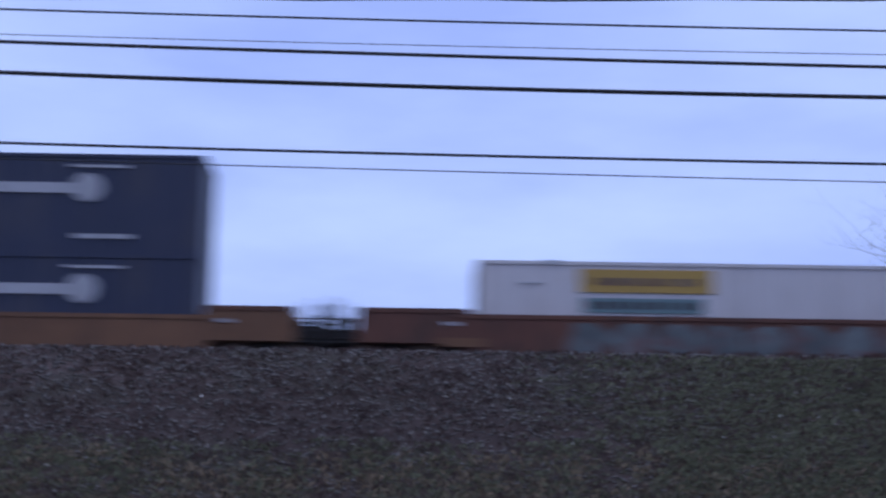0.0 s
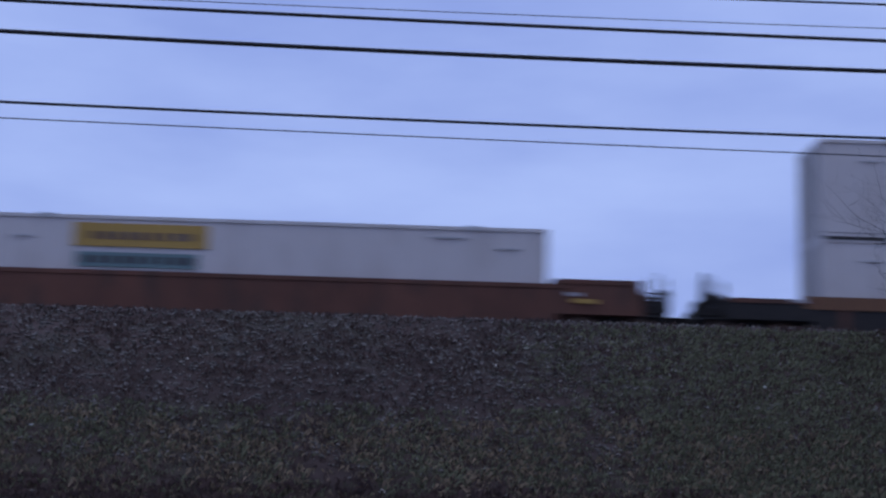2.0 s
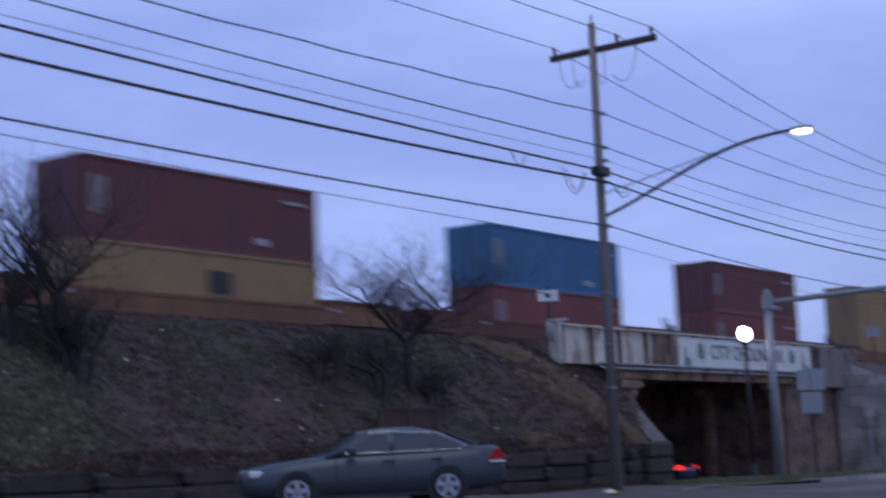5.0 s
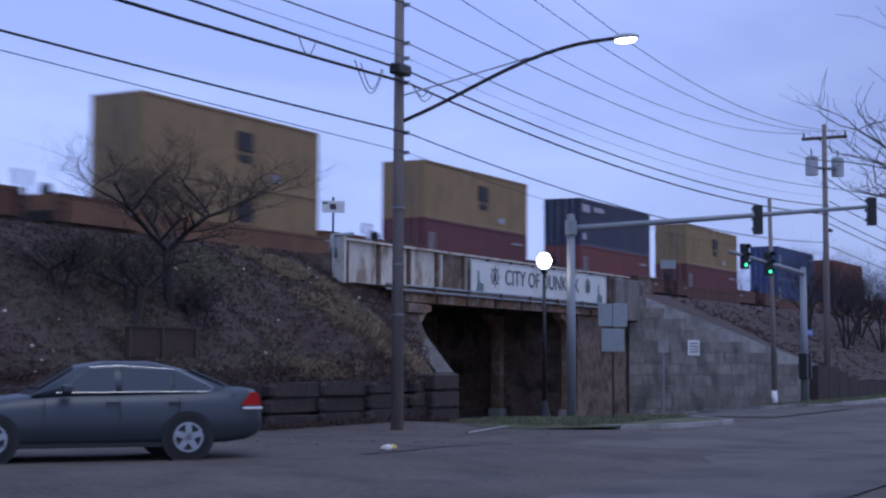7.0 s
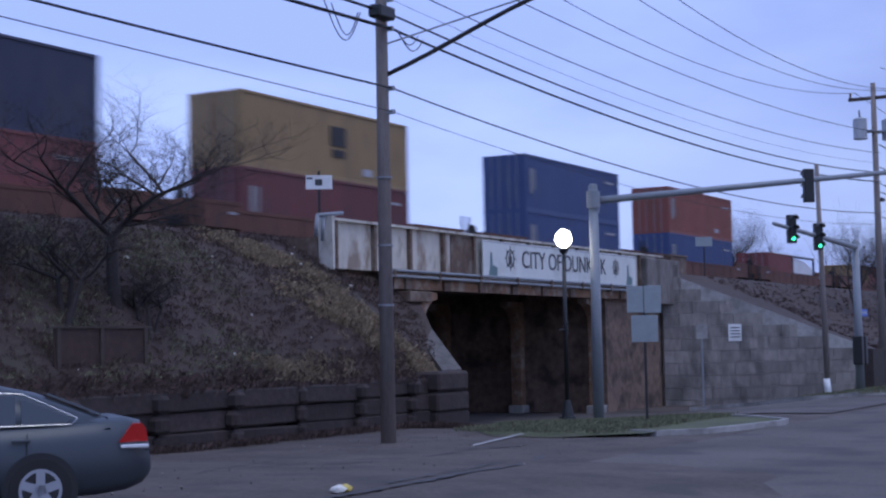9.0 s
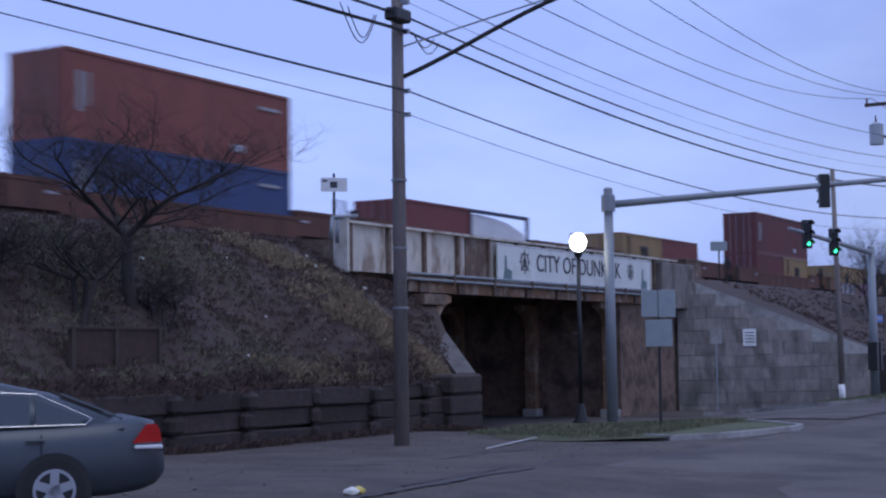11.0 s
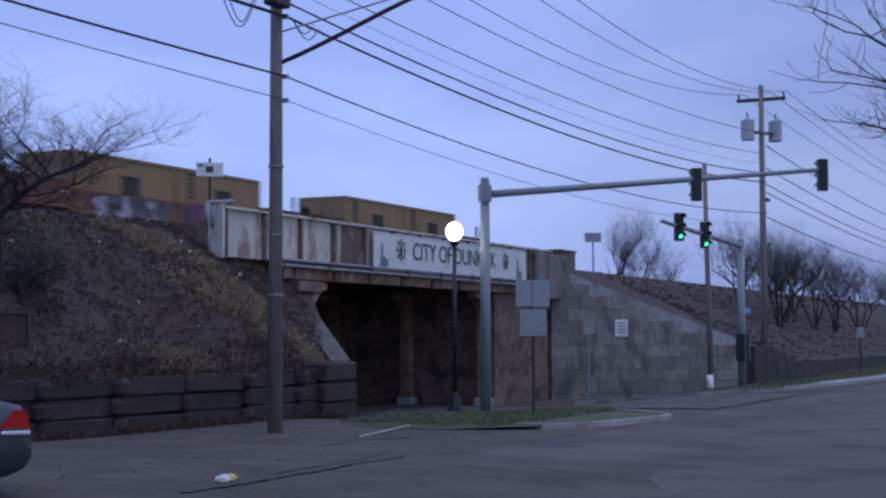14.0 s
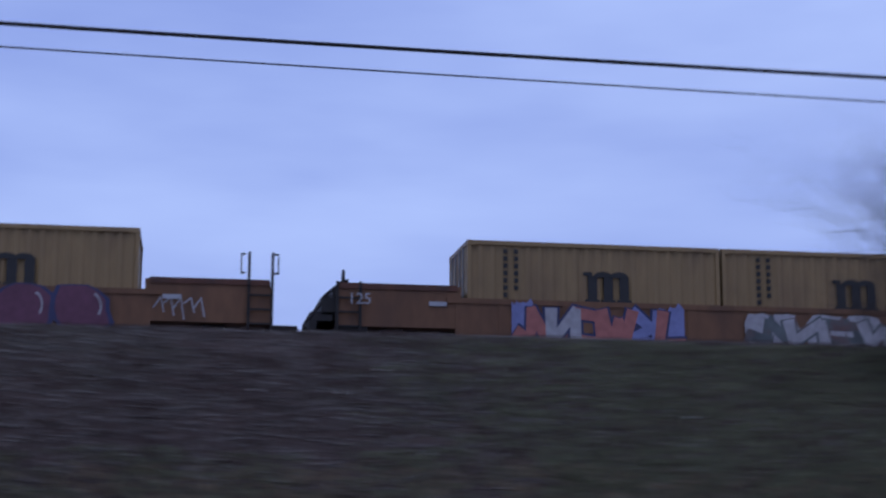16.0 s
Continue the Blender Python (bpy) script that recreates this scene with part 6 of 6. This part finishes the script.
def scatter_blades(name, count, region, height, seed, label, material, blades=6, width=0.009):
    rg = np.random.default_rng(seed)
    verts, faces = [], []
    for _ in range(count):
        x, y, z = region(rg)
        for b in range(blades):
            a = rg.random() * 6.28
            h = height * (0.4 + rg.random())
            lean = 0.3 + 0.8 * rg.random()
            w = width * (0.6 + rg.random())
            dx, dy = math.cos(a), math.sin(a)
            ox, oy = rg.normal(0, 0.08, 2)
            base = len(verts)
            verts += [(x + ox - dy * w, y + oy + dx * w, z - 0.03), (x + ox + dy * w, y + oy - dx * w, z - 0.03), (x + ox + dx * h * lean * 0.5, y + oy + dy * h * lean * 0.5, z + h * 0.7), (x + ox + dx * h * lean, y + oy + dy * h * lean, z + h * (0.9 - 0.35 * lean))]
            faces += [(base, base + 1, base + 2), (base + 1, base + 3, base + 2)]
    return tagged(new(name, from_arrays(name, verts, faces, M[material])), label, "grass", "", "stuff")


def slope_at(rg, x0, x1, t0, t1):
    while True:
        x = x0 + (x1 - x0) * rg.random()
        y = TOE_Y + (TOP_Y - TOE_Y) * (t0 + (t1 - t0) * rg.random())
        if x < wing_x(y) - 0.4:
            return x, y, bank_z(x, y)


def patchy(x0, x1, t0, t1, scale, cut, off):
    def region(rg):
        for _ in range(200):
            x, y, z = slope_at(rg, x0, x1, t0, t1)
            if noise.noise((x * scale, y * scale, off)) + 0.4 * noise.noise((x * scale * 3.7, y * scale * 3.7, off)) + 0.7 * (rg.random() - 0.5) > cut:
                break
        return x, y, z
    return region


scatter_stones("slope_gravel", 20000, lambda rg: slope_at(rg, -14, 16 - 9 * rg.random(), 0.15, 1.06), 0.034, 1, "grey gravel spilled down the upper bank")
scatter_stones("slope_rubble", 1400, lambda rg: slope_at(rg, -14, 18, 0.0, 1.0), 0.04, 2, "scattered stones and rubble on the bank")
scatter_stones("pale_litter", 90, lambda rg: slope_at(rg, -14, 40, 0.0, 0.9), 0.05, 3, "scraps of pale litter on the bank", "plastic")
scatter_blades("dead_weeds", 17000, patchy(-14, 42, 0, 1.02, 0.9, -0.35, 3), 0.085, 4, "matted dead brown weeds on the bank", "weed")
scatter_blades("fringe_green", 5000, patchy(-14, 13, -0.05, 0.42, 0.7, -0.1, 31), 0.10, 15, "dull green grass among the straw at the bank foot", "grass")
scatter_blades("sparse_green", 3000, patchy(15, 33, 0, 0.95, 0.4, 0.1, 18), 0.075, 25, "thin dull green growth among the weeds", "grass")
scatter_blades("green_growth", 9000, lambda rg: slope_at(rg, 2.5 + 5.5 * rg.random(), 15.5 - 3 * rg.random(), 0.02, 0.98), 0.08, 5, "patches of dull green growth on the bank", "grass")
# lying straw: streaks down the slope, each from one end to the other with a half width
STRAW = [((34.5, 26.6), (37.0, 24.9), 0.36), ((34.9, 24.35), (37.35, 22.75), 0.33), ((31.4, 22.85), (34.4, 22.5), 0.2), ((38.2, 22.9), (39.5, 22.5), 0.28), ((36.4, 24.3), (37.6, 23.3), 0.2)]


def straw_point(s_, u, v):
    (x0, y0), (x1, y1), w = STRAW[s_]
    dx, dy = x1 - x0, y1 - y0
    n = math.hypot(dx, dy)
    return x0 + dx * u - dy / n * v * w, y0 + dy * u + dx / n * v * w


def straw_region(rg):
    while True:
        s_ = int(rg.random() * len(STRAW))
        u, v = rg.random() * 1.5 - 0.25, rg.normal(0, 0.7)
        x, y = straw_point(s_, u, v)
        keep = math.exp(-3.0 * max(0.0, abs(2 * u - 1) - 0.5)) * (0.55 + 0.9 * noise.noise((x * 1.1, y * 1.6, 5)) + 0.5 * noise.noise((x * 3.1, y * 3.7, 6)))
        if rg.random() < keep and TOE_Y - 0.3 < y < TOP_Y and x < wing_x(y) - 0.3:
            return x, y, bank_z(x, y)


scatter_blades("straw_growth", 7000, straw_region, 0.12, 6, "soft drifts of lying tan straw near the bridge", "straw", blades=6)
scatter_blades("straw_fringe", 2600, patchy(-14, 13, -0.05, 0.36, 0.8, -0.1, 14), 0.12, 7, "tan dry grass at the foot of the bank", "straw")
scatter_blades("island_grass", 1600, lambda rg: (lambda x, y: (x, y, ground_z(x, y) + 0.09))(33.5 + 9 * rg.random(), 14.2 + 4.5 * rg.random()), 0.09, 8, "short green and tan grass on the island", "grass")
scatter_blades("verge_grass", 2500, lambda rg: (lambda x, y: (x, y, ground_z(x, y) + 0.10))(60 + 50 * rg.random(), 14.0 + 3.5 * rg.random()), 0.10, 9, "short rough grass on the verge", "grass")
scatter_blades("east_bank_growth", 1500, lambda rg: (lambda x, y: (x, y, bank_e(x, y)))(76 + 60 * rg.random() ** 1.5, 18 + 8.8 * rg.random()), 0.13, 10, "dead brown growth on the east bank", "weed")
scatter_blades("gutter_weeds", 500, lambda rg: (lambda x, y: (x, y, ground_z(x, y)))(24 + 17 * rg.random(), 21.4 + 0.5 * rg.random()), 0.16, 11, "dry weeds along the foot of the block wall", "weed")
scatter_blades("wall_top_weeds", 2600, lambda rg: (lambda x, y: (x, y, bank_z(x, y)))(-14 + 52 * rg.random(), 22.0 + 0.7 * rg.random()), 0.2, 21, "dead weeds hanging over the block wall", "weed")
scatter_stones("lot_grit", 500, lambda rg: (lambda x, y: (x, y, ground_z(x, y) - 0.02))(14 + 22 * rg.random(), 12.2 + 8 * rg.random()), 0.016, 12, "grit and crumbs of asphalt on the lot")

# ---- what moves ----
SPEED = 27.3
DRIFT = [(0.0, -2.7), (1.0, -1.9), (2.0, -1.1), (3.0, -0.3), (3.5, 0.02), (4.0, 0.1), (5.0, 0.1), (7.5, 0.0), (15.0, 0.1), (15.5, -0.2), (16.0, -0.55)]


def motions():
    for ob in MOVERS:
        x0 = ob.location.x
        walk(ob, [(t, pose(x0 - SPEED * t + d, ob.location.y, ob.location.z)) for t, d in DRIFT])
    # the car in the underpass drives off, away under the tracks
    rows = []
    for t, y in ((0.0, -26.0), (2.5, 4.0), (4.5, 28.5), (5.2, 35.0), (7.2, 60.0), (16.0, 190.0)):
        rows.append((t, pose(53.0, y, ground_z(53.0, min(y, 60)) + 0.02, 0, 0, -90)))
    walk(driver, rows)


motions()
